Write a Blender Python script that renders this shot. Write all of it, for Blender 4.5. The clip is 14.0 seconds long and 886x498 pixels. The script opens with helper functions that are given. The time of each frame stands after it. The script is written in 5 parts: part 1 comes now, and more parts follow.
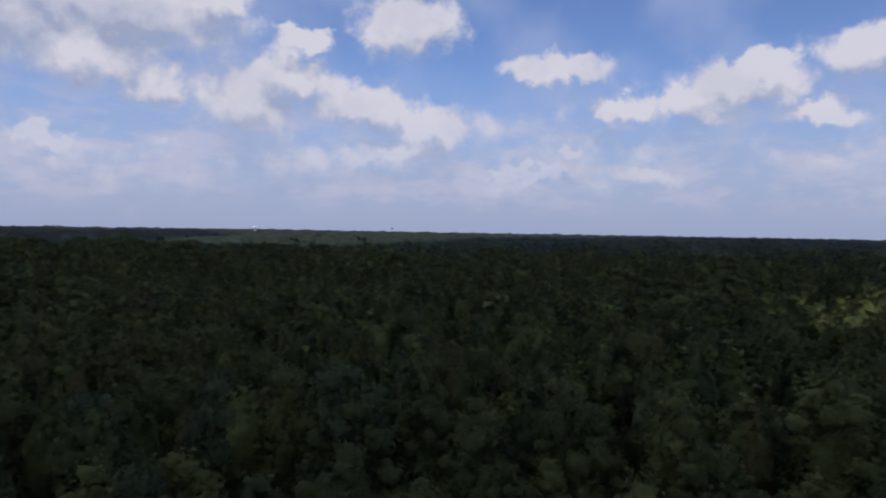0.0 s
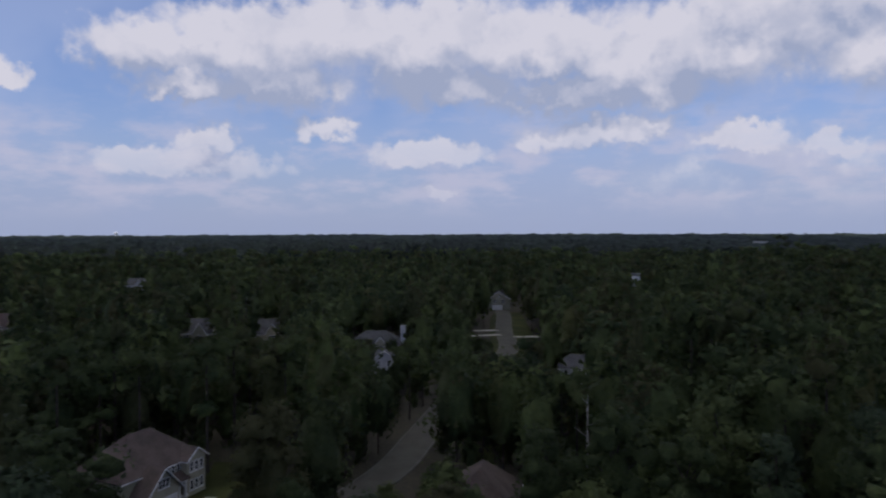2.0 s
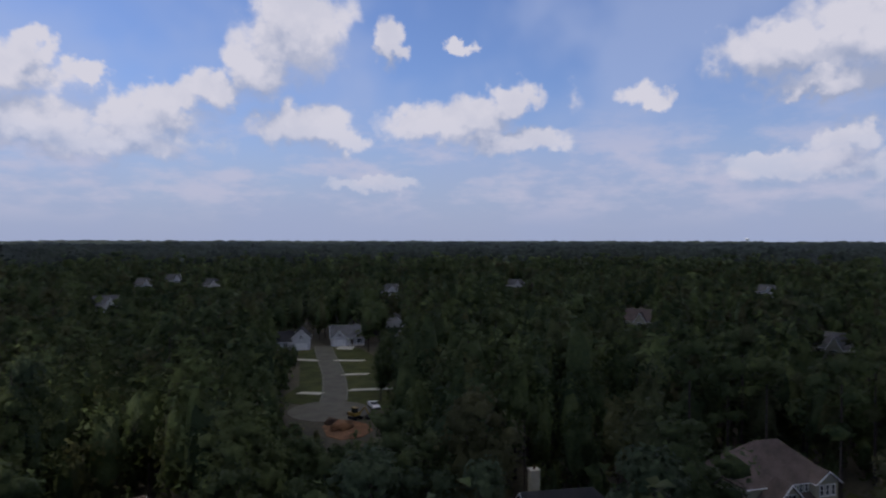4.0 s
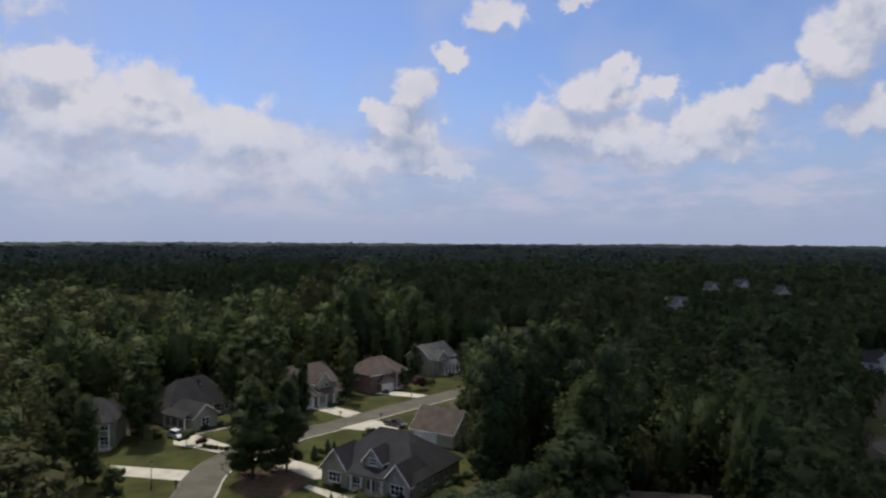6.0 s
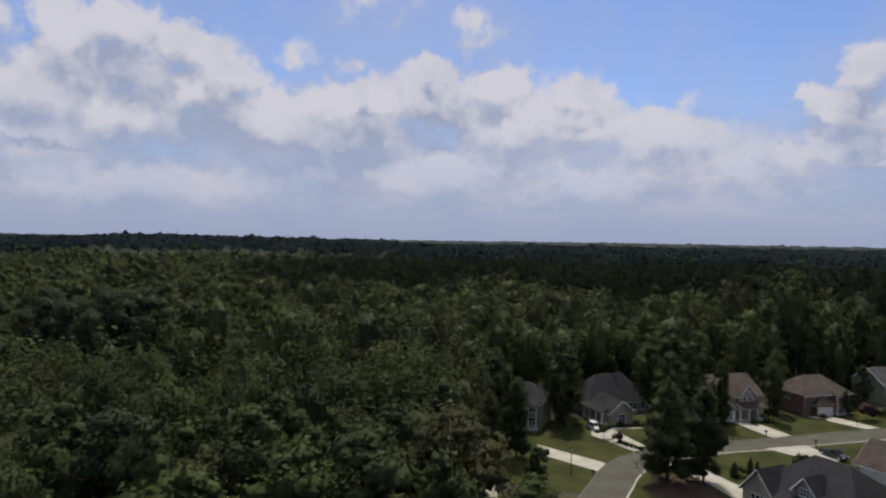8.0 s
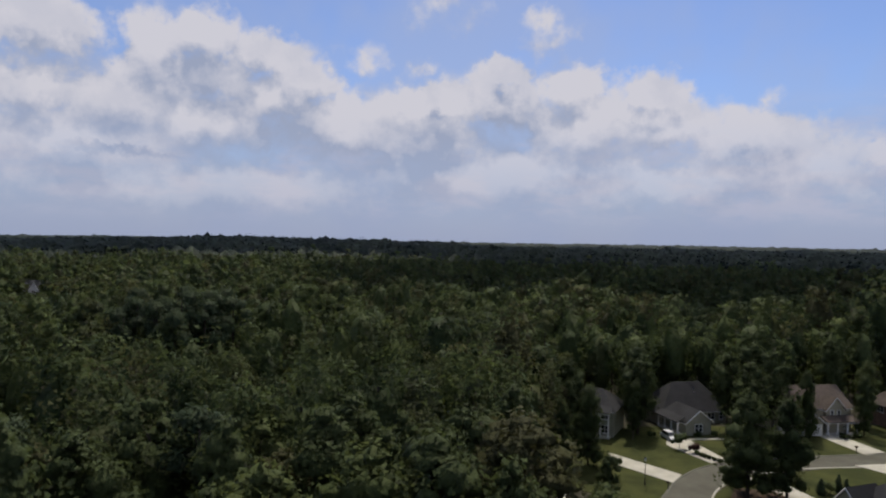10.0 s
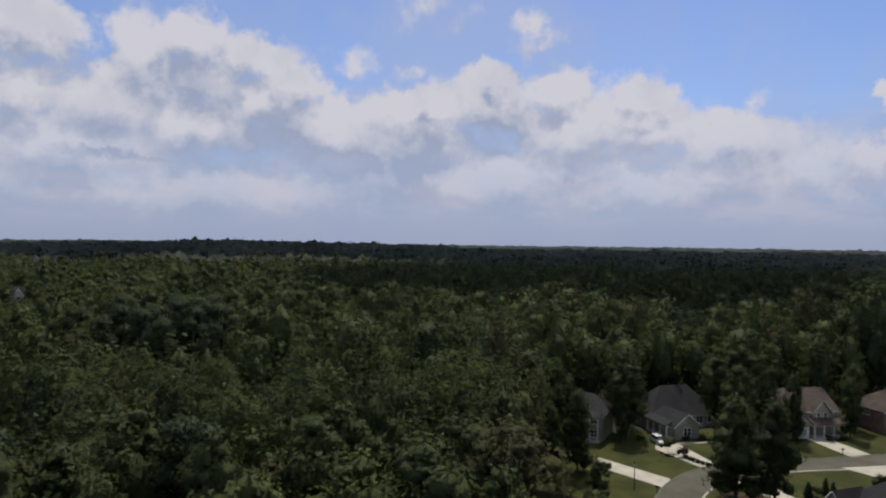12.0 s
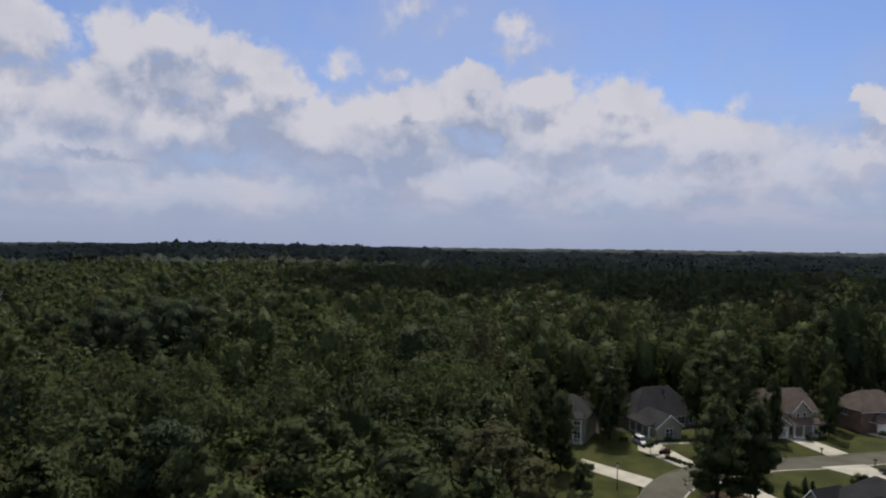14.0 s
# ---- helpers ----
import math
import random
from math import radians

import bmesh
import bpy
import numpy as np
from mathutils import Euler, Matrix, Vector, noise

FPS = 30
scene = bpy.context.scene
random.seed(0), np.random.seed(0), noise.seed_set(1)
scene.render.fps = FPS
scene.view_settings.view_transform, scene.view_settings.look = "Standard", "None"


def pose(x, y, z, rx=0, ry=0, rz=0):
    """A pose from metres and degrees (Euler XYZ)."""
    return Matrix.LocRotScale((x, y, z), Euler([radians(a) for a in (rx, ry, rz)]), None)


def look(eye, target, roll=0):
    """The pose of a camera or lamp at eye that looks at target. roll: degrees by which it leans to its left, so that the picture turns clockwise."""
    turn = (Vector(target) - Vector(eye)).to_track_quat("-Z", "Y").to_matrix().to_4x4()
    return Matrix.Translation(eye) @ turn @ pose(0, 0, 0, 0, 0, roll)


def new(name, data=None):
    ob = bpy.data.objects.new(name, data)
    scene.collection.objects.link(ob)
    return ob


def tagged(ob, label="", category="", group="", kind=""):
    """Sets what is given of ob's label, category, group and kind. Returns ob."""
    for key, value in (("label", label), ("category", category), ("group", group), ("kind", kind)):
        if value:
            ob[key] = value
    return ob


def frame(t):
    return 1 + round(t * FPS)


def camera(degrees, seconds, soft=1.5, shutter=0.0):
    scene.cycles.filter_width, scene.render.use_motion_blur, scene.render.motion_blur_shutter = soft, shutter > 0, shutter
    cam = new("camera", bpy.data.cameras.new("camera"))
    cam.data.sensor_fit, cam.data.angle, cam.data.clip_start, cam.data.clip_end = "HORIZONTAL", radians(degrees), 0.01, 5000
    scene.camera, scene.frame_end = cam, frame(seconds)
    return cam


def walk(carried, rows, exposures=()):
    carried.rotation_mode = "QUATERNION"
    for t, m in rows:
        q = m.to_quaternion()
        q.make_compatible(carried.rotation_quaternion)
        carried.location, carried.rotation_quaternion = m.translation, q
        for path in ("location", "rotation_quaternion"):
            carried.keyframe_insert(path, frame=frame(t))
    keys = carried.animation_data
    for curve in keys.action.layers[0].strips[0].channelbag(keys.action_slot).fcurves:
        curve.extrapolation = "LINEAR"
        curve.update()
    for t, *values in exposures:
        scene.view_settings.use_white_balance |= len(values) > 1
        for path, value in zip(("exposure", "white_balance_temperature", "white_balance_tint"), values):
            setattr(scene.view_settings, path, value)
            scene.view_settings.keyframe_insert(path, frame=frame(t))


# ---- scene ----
cam = camera(66.0, 14.0, soft=2.1, shutter=0.15)

# The lookout hovers forty metres over the lots and turns where it is.
# seconds, height, yaw, pitch, roll
PATH = [
    (0.0, 40.0, 0.00, -1.63, -0.96),
    (0.5, 40.0, 14.92, -1.71, -0.65),
    (1.0, 40.0, 30.18, -1.71, -0.32),
    (1.5, 40.0, 46.14, -1.63, -0.09),
    (2.0, 40.0, 60.19, -1.46, 0.15),
    (2.5, 40.0, 74.89, -1.26, 0.16),
    (3.0, 40.0, 87.97, -1.10, 0.07),
    (3.2, 40.0, 92.60, -1.05, 0.02),
    (3.7, 40.0, 103.60, -0.96, -0.03),
    (4.25, 40.0, 115.40, -0.85, -0.07),
    (4.8, 40.0, 127.20, -0.75, -0.11),
    (5.3, 40.0, 138.16, -0.67, -0.15),
    (5.5, 40.0, 142.79, -0.63, -0.19),
    (6.0, 40.0, 155.06, -0.67, -0.30),
    (6.5, 40.0, 166.97, -0.74, -0.55),
    (7.0, 40.0, 176.30, -0.81, -0.78),
    (7.5, 40.0, 181.49, -0.85, -0.80),
    (8.0, 40.0, 189.19, -0.93, -0.89),
    (8.5, 40.0, 192.80, -0.96, -1.05),
    (9.0, 40.0, 194.55, -0.95, -1.10),
    (9.8, 40.2, 195.10, -0.86, -1.02),
    (10.6, 40.5, 195.00, -0.74, -0.90),
    (11.5, 40.7, 194.55, -0.64, -0.80),
    (12.0, 40.9, 194.17, -0.59, -0.77),
    (12.5, 40.9, 193.71, -0.50, -0.80),
    (13.0, 40.8, 193.31, -0.42, -0.80),
    (13.5, 40.8, 192.90, -0.39, -0.80),
    (14.0, 40.8, 192.80, -0.36, -0.76),
]
walk(cam, [(t, pose(0, 0, h, 90 + p, r, y)) for t, h, y, p, r in PATH],
     exposures=[(0.0, 0.04, 6330, 13), (3.2, 0.04, 6330, 13), (5.3, 0.06, 6460, 11), (6.3, 0.06, 6500, 10), (7.5, 0.0, 6500, 10), (9.2, -0.04, 6500, 10), (14.0, -0.04, 6500, 10)])

# ---- sky and sun ----
SUN_YAW, SUN_EL = 184.0, 57.0
sun_from = Vector((-math.sin(radians(SUN_YAW)) * math.cos(radians(SUN_EL)),
                   math.cos(radians(SUN_YAW)) * math.cos(radians(SUN_EL)), math.sin(radians(SUN_EL))))
sun = new("sun", bpy.data.lights.new("sun", "SUN"))
sun.data.energy, sun.data.angle, sun.data.color = 3.0, radians(0.6), (1.0, 0.925, 0.79)
sun.matrix_world = look(sun_from * 3000, (0, 0, 0))

world = bpy.data.worlds.new("sky")
scene.world = world
world.use_nodes = True
wt = world.node_tree
wt.nodes.clear()


def node(tree, kind, *inputs, operation=""):
    """A node with its inputs in order: a value, a socket, or None to leave it."""
    n = tree.nodes.new(kind)
    if operation:
        n.operation = operation
    for i, v in enumerate(inputs):
        if v is None:
            continue
        if isinstance(v, bpy.types.NodeSocket):
            tree.links.new(v, n.inputs[i])
        else:
            n.inputs[i].default_value = v
    return n


def calc(tree, op, *v, clamp=False):
    n = node(tree, "ShaderNodeMath", *v, operation=op)
    n.use_clamp = clamp
    return n.outputs[0]


def blend(tree, fac, a, b, kind="MIX"):
    n = tree.nodes.new("ShaderNodeMix")
    n.data_type, n.blend_type = "RGBA", kind
    for i, v in ((0, fac), (6, a), (7, b)):
        if isinstance(v, bpy.types.NodeSocket):
            tree.links.new(v, n.inputs[i])
        else:
            n.inputs[i].default_value = v
    return n.outputs[2]


def smooth(tree, v, lo, hi, a=0.0, b=1.0):
    n = node(tree, "ShaderNodeMapRange", v, lo, hi, a, b)
    n.interpolation_type = "SMOOTHSTEP"
    return n.outputs[0]


way = wt.nodes.new("ShaderNodeTexCoord").outputs["Generated"]
# the cumulus field: angles stirred by noise of two sizes, then the swellings of each cloud
cg = bpy.data.node_groups.new("cumulus", "ShaderNodeTree")
cg.interface.new_socket("Way", in_out="INPUT", socket_type="NodeSocketVector")
cg.interface.new_socket("Puff", in_out="OUTPUT", socket_type="NodeSocketFloat")
cg.interface.new_socket("Hollow", in_out="OUTPUT", socket_type="NodeSocketFloat")
g_in, g_out = cg.nodes.new("NodeGroupInput"), cg.nodes.new("NodeGroupOutput")
g_way = g_in.outputs[0]


def bearings(tree, direction):
    unit = node(tree, "ShaderNodeVectorMath", direction, operation="NORMALIZE").outputs[0]
    sep = node(tree, "ShaderNodeSeparateXYZ", unit)
    turn = calc(tree, "ARCTAN2", calc(tree, "MULTIPLY", sep.outputs[0], -1.0), sep.outputs[1])
    azim = calc(tree, "WRAP", calc(tree, "MULTIPLY", turn, 57.2958), 260.0, -100.0)
    elev = calc(tree, "MULTIPLY", calc(tree, "ARCSINE", sep.outputs[2]), 57.2958)
    return azim, elev


def centred(tree, colour, amount):
    a = node(tree, "ShaderNodeVectorMath", colour, (0.5, 0.5, 0.5), operation="SUBTRACT").outputs[0]
    return node(tree, "ShaderNodeVectorMath", a, amount, operation="MULTIPLY").outputs[0]


az_g, el_g = bearings(cg, g_way)
angles = node(cg, "ShaderNodeCombineXYZ", az_g, el_g, 0.0).outputs[0]
big = node(cg, "ShaderNodeTexNoise", g_way, None, 10.0, 2.0, 0.5)
fine = node(cg, "ShaderNodeTexNoise", g_way, None, 34.0, 6.0, 0.56)
stirred = node(cg, "ShaderNodeVectorMath", angles, centred(cg, big.outputs["Color"], (3.0, 1.6, 0)), operation="ADD").outputs[0]
stirred = node(cg, "ShaderNodeVectorMath", stirred, centred(cg, fine.outputs["Color"], (4.2, 3.4, 0)), operation="ADD").outputs[0]
flat_z = node(cg, "ShaderNodeVectorMath", stirred, (1, 1, 0), operation="MULTIPLY").outputs[0]
field = {"puff": None, "hollow": None}


def lobes(kind, rows, thin=False):
    for az, el, w, h in rows:
        q = node(cg, "ShaderNodeVectorMath", flat_z, (1 / w, 1 / h, 0), (-az / w, -el / h, 0), operation="MULTIPLY_ADD").outputs[0]
        d = node(cg, "ShaderNodeVectorMath", q, operation="LENGTH").outputs["Value"]
        d = calc(cg, "SUBTRACT", 0.07, calc(cg, "MULTIPLY", d, 0.32)) if thin else calc(cg, "SUBTRACT", 1.0, d)
        field[kind] = d if field[kind] is None else calc(cg, "SMOOTH_MAX", field[kind], d, 0.3)


def puffs(*rows):
    """Heads of one cloud: azimuth, elevation, half width and half height in degrees."""
    lobes("puff", rows)


def wisps(*rows):
    """Thin scraps with soft edges, in the same measures."""
    lobes("puff", rows, True)


def hollows(*rows):
    """Grey bases and blue gaps, in the same measures."""
    lobes("hollow", rows)


puffs((39.6, 13.8, 7.1, 3.6), (32.5, 15.0, 7.1, 3.6), (23.0, 15.8, 6.5, 3.0), (27.4, 12.5, 5.5, 2.5), (18.9, 17.1, 2.8, 1.9), (42.8, 11.4, 4.5, 2.0))  # heavy bank in the north
puffs((16.0, 10.0, 4.3, 3.3), (13.2, 12.3, 3.3, 2.1), (6.6, 10.1, 4.7, 1.9), (1.0, 8.2, 3.7, 1.9), (22.5, 10.6, 2.1, 1.9), (3.8, 6.4, 5.2, 1.2))  # bright heads north
puffs((3.0, 16.4, 4.4, 2.2), (11.8, 14.9, 2.0, 0.9), (-8.9, 12.9, 3.5, 1.2), (-14.8, 10.0, 2.6, 1.0))  # single puffs north
puffs((-25.3, 12.8, 1.9, 1.0), (-24.0, 11.3, 4.3, 1.7), (-27.9, 9.0, 2.9, 1.0), (-31.5, 13.0, 2.8, 1.8), (-20.4, 10.0, 3.5, 1.6), (-14.4, 10.0, 2.4, 1.0))  # tower group north-east
puffs((36.9, 6.9, 3.4, 0.9), (43.5, 8.4, 2.4, 0.9), (30.4, 6.3, 2.2, 0.8), (-16.4, 4.5, 2.9, 0.8), (-10.2, 6.6, 1.0, 0.6), (-7.0, 4.9, 3.1, 0.7))  # low puffs north
puffs((37.4, 16.2, 3.1, 2.6), (30.4, 16.4, 3.3, 1.9), (42.0, 13.4, 6.1, 2.6), (54.3, 15.1, 10.6, 2.9), (61.6, 14.6, 6.3, 2.5), (48.8, 10.9, 7.3, 1.5), (59.1, 11.8, 7.3, 1.7))  # deck north-west
puffs((47.5, 8.0, 5.7, 1.2), (51.8, 7.3, 2.0, 0.9), (61.4, 6.2, 4.4, 1.1), (36.4, 7.3, 2.7, 0.9), (30.3, 6.4, 1.9, 0.8), (61.0, 3.4, 1.8, 0.5))  # flat puffs north-west
puffs((83.1, 14.1, 4.6, 1.7), (76.2, 13.9, 8.4, 2.9), (67.7, 16.0, 6.5, 2.5), (60.8, 13.7, 7.1, 2.8), (51.4, 13.8, 6.2, 2.1), (44.5, 13.1, 6.5, 2.3), (36.5, 14.0, 5.0, 2.7), (80.6, 11.3, 4.3, 1.0))  # deck west
puffs((80.3, 5.3, 6.4, 1.2), (78.7, 7.3, 1.8, 1.2), (84.7, 5.7, 2.5, 0.8), (60.9, 6.5, 4.0, 0.9), (69.9, 8.5, 2.3, 0.9))  # west row
puffs((83.5, 13.8, 3.8, 2.0), (76.4, 14.9, 6.2, 2.6), (69.4, 15.3, 6.6, 3.1), (60.3, 15.7, 6.9, 3.0), (81.6, 10.9, 2.8, 0.8), (74.1, 11.6, 6.6, 1.9))  # west bank front
puffs((93.3, 11.1, 1.8, 0.9), (103.9, 11.5, 2.2, 1.3), (103.2, 8.0, 3.3, 1.1), (106.7, 9.8, 2.4, 1.6), (81.7, 5.1, 5.2, 1.0), (78.8, 7.3, 2.0, 1.1))  # small puffs south-west
puffs((122.1, 15.5, 4.1, 2.5), (114.1, 15.9, 1.0, 1.8), (108.2, 15.7, 1.1, 0.6))  # high puffs south-west
puffs((121.4, 9.4, 2.7, 1.3), (118.5, 8.3, 2.1, 1.0), (110.0, 9.5, 4.7, 1.6), (104.2, 11.4, 1.8, 1.2), (102.9, 8.1, 2.9, 1.0), (106.5, 8.2, 2.3, 1.2), (115.8, 4.6, 3.5, 0.6))  # broken heads south-west
puffs((121.4, 16.6, 3.4, 3.2), (124.9, 13.4, 2.7, 2.1), (128.1, 11.6, 2.3, 1.4), (131.3, 10.6, 2.4, 1.2))  # leaning tower
puffs((142.2, 11.5, 4.0, 2.0), (140.3, 13.4, 1.3, 1.0), (145.9, 9.1, 3.5, 2.1), (137.4, 12.4, 1.3, 0.7), (133.6, 9.0, 4.7, 1.9), (135.1, 7.2, 7.1, 1.2), (121.4, 9.1, 3.6, 1.5), (142.6, 8.3, 5.7, 1.9))  # anvil group
puffs((157.7, 12.2, 1.8, 1.4), (157.9, 9.1, 2.5, 2.7), (160.4, 10.5, 1.2, 0.7), (162.0, 6.3, 2.5, 1.0), (155.8, 5.9, 3.2, 0.6), (154.5, 14.9, 1.3, 0.8), (150.7, 18.3, 2.3, 1.4), (144.5, 19.0, 1.4, 0.5), (158.1, 6.9, 3.6, 1.6))  # column
puffs((190.1, 13.5, 2.0, 1.2), (190.8, 11.1, 3.7, 2.6), (196.5, 10.7, 5.8, 2.1), (196.5, 8.1, 6.6, 2.9), (184.7, 12.1, 2.6, 2.0), (178.5, 11.5, 2.7, 1.8), (177.5, 9.1, 4.4, 2.3), (183.8, 9.1, 5.9, 2.7), (171.0, 8.0, 5.2, 1.8), (188.8, 5.3, 13.2, 2.6), (172.9, 5.1, 7.5, 1.4))  # wall of cloud south
puffs((225.6, 14.5, 3.7, 2.0), (226.6, 10.1, 2.8, 2.4), (214.9, 15.4, 2.4, 2.2), (210.7, 14.5, 4.1, 1.6), (207.1, 12.5, 3.0, 2.1), (218.6, 13.9, 2.2, 3.0), (220.4, 10.1, 7.3, 3.0), (214.4, 8.9, 8.9, 2.7), (222.3, 6.6, 10.1, 2.9), (203.4, 8.7, 7.0, 2.8), (195.9, 11.9, 3.3, 0.9))  # wall of cloud south-east
puffs((213.5, 12.4, 3.8, 2.2), (217.4, 12.0, 3.2, 2.2), (208.8, 11.0, 3.6, 2.0))  # shoulder of the south-east wall
puffs((216.4, 3.8, 16.7, 2.4), (189.2, 5.1, 17.9, 2.8), (170.4, 5.9, 8.2, 2.4), (177.5, 4.3, 17.7, 1.9))  # low banks south
wisps((12.4, 5.4, 19.5, 2.8), (0.3, 8.0, 6.2, 1.9), (-22.1, 9.1, 9.7, 3.1), (-29.8, 5.7, 6.2, 2.5), (30.9, 4.2, 6.5, 2.4), (-10.0, 4.7, 7.5, 1.9))  # wisps low bank
wisps((7.5, 5.0, 14.2, 2.8), (22.5, 3.8, 11.2, 2.3), (39.6, 4.7, 8.4, 2.1), (-14.9, 6.6, 8.4, 3.0), (-4.8, 3.6, 9.1, 1.8), (31.7, 2.7, 8.9, 1.8))  # wisps low north
wisps((99.2, 11.5, 1.0, 0.9), (169.4, 10.5, 1.0, 0.9), (197.0, 14.2, 1.1, 0.7), (186.4, 16.3, 1.8, 1.2))  # wisps west
wisps((195.6, 18.6, 2.3, 1.7), (186.4, 16.5, 1.9, 1.2), (201.8, 14.5, 1.8, 1.0), (197.2, 14.2, 1.0, 0.7), (187.1, 17.8, 0.7, 1.2))  # wisps south
hollows((24.8, 15.7, 5.1, 1.3), (33.8, 15.3, 4.0, 1.3), (40.7, 10.9, 2.5, 1.0), (59.8, 11.9, 5.9, 1.3), (50.1, 10.4, 6.4, 0.9), (23.4, 15.6, 3.3, 1.2))  # grey bases
hollows((60.8, 12.2, 3.8, 1.3), (82.1, 12.8, 4.2, 0.7), (24.8, 14.5, 3.3, 1.0), (50.0, 12.0, 2.8, 0.7), (79.1, 10.3, 5.6, 0.8), (81.1, 13.1, 3.3, 0.8), (76.0, 10.7, 4.7, 1.2), (60.7, 11.9, 3.7, 1.1), (49.9, 10.9, 5.2, 0.9))  # grey bases west
hollows((208.3, 7.5, 3.7, 1.6), (201.5, 6.2, 1.8, 0.8), (189.7, 9.2, 2.1, 1.5), (196.3, 7.5, 1.8, 1.0), (183.6, 4.9, 2.8, 0.8), (196.7, 4.0, 2.4, 0.9), (220.4, 6.0, 3.4, 0.3), (214.5, 12.3, 2.2, 1.0), (223.0, 3.7, 2.1, 0.6), (196.5, 6.7, 2.1, 1.2), (183.8, 4.6, 2.3, 0.8), (147.2, 6.8, 2.7, 1.2), (146.4, 6.6, 2.8, 1.2), (157.9, 8.2, 1.3, 1.8))  # blue hollows
# billows: rounded heads of three sizes swell and fray each cloud's edge
billow = node(cg, "ShaderNodeTexNoise", g_way, None, 21.0, 8.0, 0.60)
heads = node(cg, "ShaderNodeTexVoronoi", node(cg, "ShaderNodeVectorMath", g_way, centred(cg, fine.outputs["Color"], (0.05, 0.05, 0.05)), operation="ADD").outputs[0], None, 26.0)
swell_up = calc(cg, "ADD", calc(cg, "MULTIPLY", calc(cg, "SUBTRACT", billow.outputs[0], 0.44), 0.85), calc(cg, "MULTIPLY", calc(cg, "SUBTRACT", 0.42, heads.outputs["Distance"]), 0.30))
cg.links.new(calc(cg, "ADD", field["puff"], swell_up), g_out.inputs[0])
cg.links.new(field["hollow"], g_out.inputs[1])


def cumulus(direction):
    n = wt.nodes.new("ShaderNodeGroup")
    n.node_tree = cg
    wt.links.new(direction, n.inputs[0])
    return n.outputs[0], n.outputs[1]


azim, elev = bearings(wt, way)
puff, hollow = cumulus(way)
above = node(wt, "ShaderNodeVectorMath", way, (0, 0, 0.038), operation="ADD").outputs[0]
puff_up, _ = cumulus(above)
grey = smooth(wt, hollow, -0.75, 0.95)
# heads that face up are white, bases grey, thick parts a little greyer
facing = smooth(wt, calc(wt, "SUBTRACT", puff, puff_up), -0.62, 0.62)
cover = smooth(wt, puff, -0.38, calc(wt, "SUBTRACT", 0.62, calc(wt, "MULTIPLY", facing, 0.40)))
thick = node(wt, "ShaderNodeTexNoise", way, None, 13.0, 5.0, 0.55)
shade = calc(wt, "ADD", calc(wt, "MULTIPLY", facing, 0.95), calc(wt, "SUBTRACT", calc(wt, "MULTIPLY", smooth(wt, thick.outputs[0], 0.68, 0.32), 0.42), 0.16))
shade = calc(wt, "SUBTRACT", shade, calc(wt, "MULTIPLY", grey, 0.62), clamp=True)
white = blend(wt, shade, (0.33, 0.375, 0.505, 1), (0.635, 0.625, 0.685, 1))
sky = wt.nodes.new("ShaderNodeTexSky")
sky.sky_type, sky.sun_disc = "NISHITA", False
sky.sun_elevation, sky.sun_rotation = radians(SUN_EL), radians(360 - SUN_YAW)
sky.air_density, sky.dust_density, sky.ozone_density = 1.0, 0.6, 2.5
clear = blend(wt, 1.0, sky.outputs[0], (0.082, 0.088, 0.112, 1), "MULTIPLY")
# haze thickens towards the horizon, over sky and cloud alike
haze_col = (0.315, 0.37, 0.54, 1)
milk = node(wt, "ShaderNodeTexNoise", way, None, 6.0, 3.0, 0.5)
clear = blend(wt, calc(wt, "MULTIPLY", smooth(wt, milk.outputs[0], 0.36, 0.66), 0.5), clear, (0.37, 0.44, 0.64, 1))
clear = blend(wt, calc(wt, "MULTIPLY", smooth(wt, elev, 14.0, 0.0), 0.88), clear, haze_col)
cover = calc(wt, "MULTIPLY", cover, smooth(wt, elev, 0.5, 10.5, 0.25, 0.97))
overhead = smooth(wt, elev, 24.0, 40.0)
scatter = node(wt, "ShaderNodeTexNoise", way, None, 4.0, 6.0, 0.6)
cover = calc(wt, "MAXIMUM", cover, calc(wt, "MULTIPLY", overhead, smooth(wt, scatter.outputs[0], 0.47, 0.60)))
# thin low banks far off, drawn out along the horizon
low_way = node(wt, "ShaderNodeVectorMath", way, (1, 1, 3.0), operation="MULTIPLY").outputs[0]
low = node(wt, "ShaderNodeTexNoise", low_way, None, 9.0, 6.0, 0.58)
low_cover = calc(wt, "MULTIPLY", smooth(wt, low.outputs[0], 0.42, 0.64), calc(wt, "MULTIPLY", smooth(wt, elev, 0.6, 3.5), smooth(wt, elev, 12.0, 6.0)))
clear = blend(wt, calc(wt, "MULTIPLY", low_cover, 0.62), clear, (0.52, 0.51, 0.62, 1))
whole = blend(wt, cover, clear, white)
back = node(wt, "ShaderNodeBackground", whole, 1.0)
wt.links.new(back.outputs[0], wt.nodes.new("ShaderNodeOutputWorld").inputs[0])


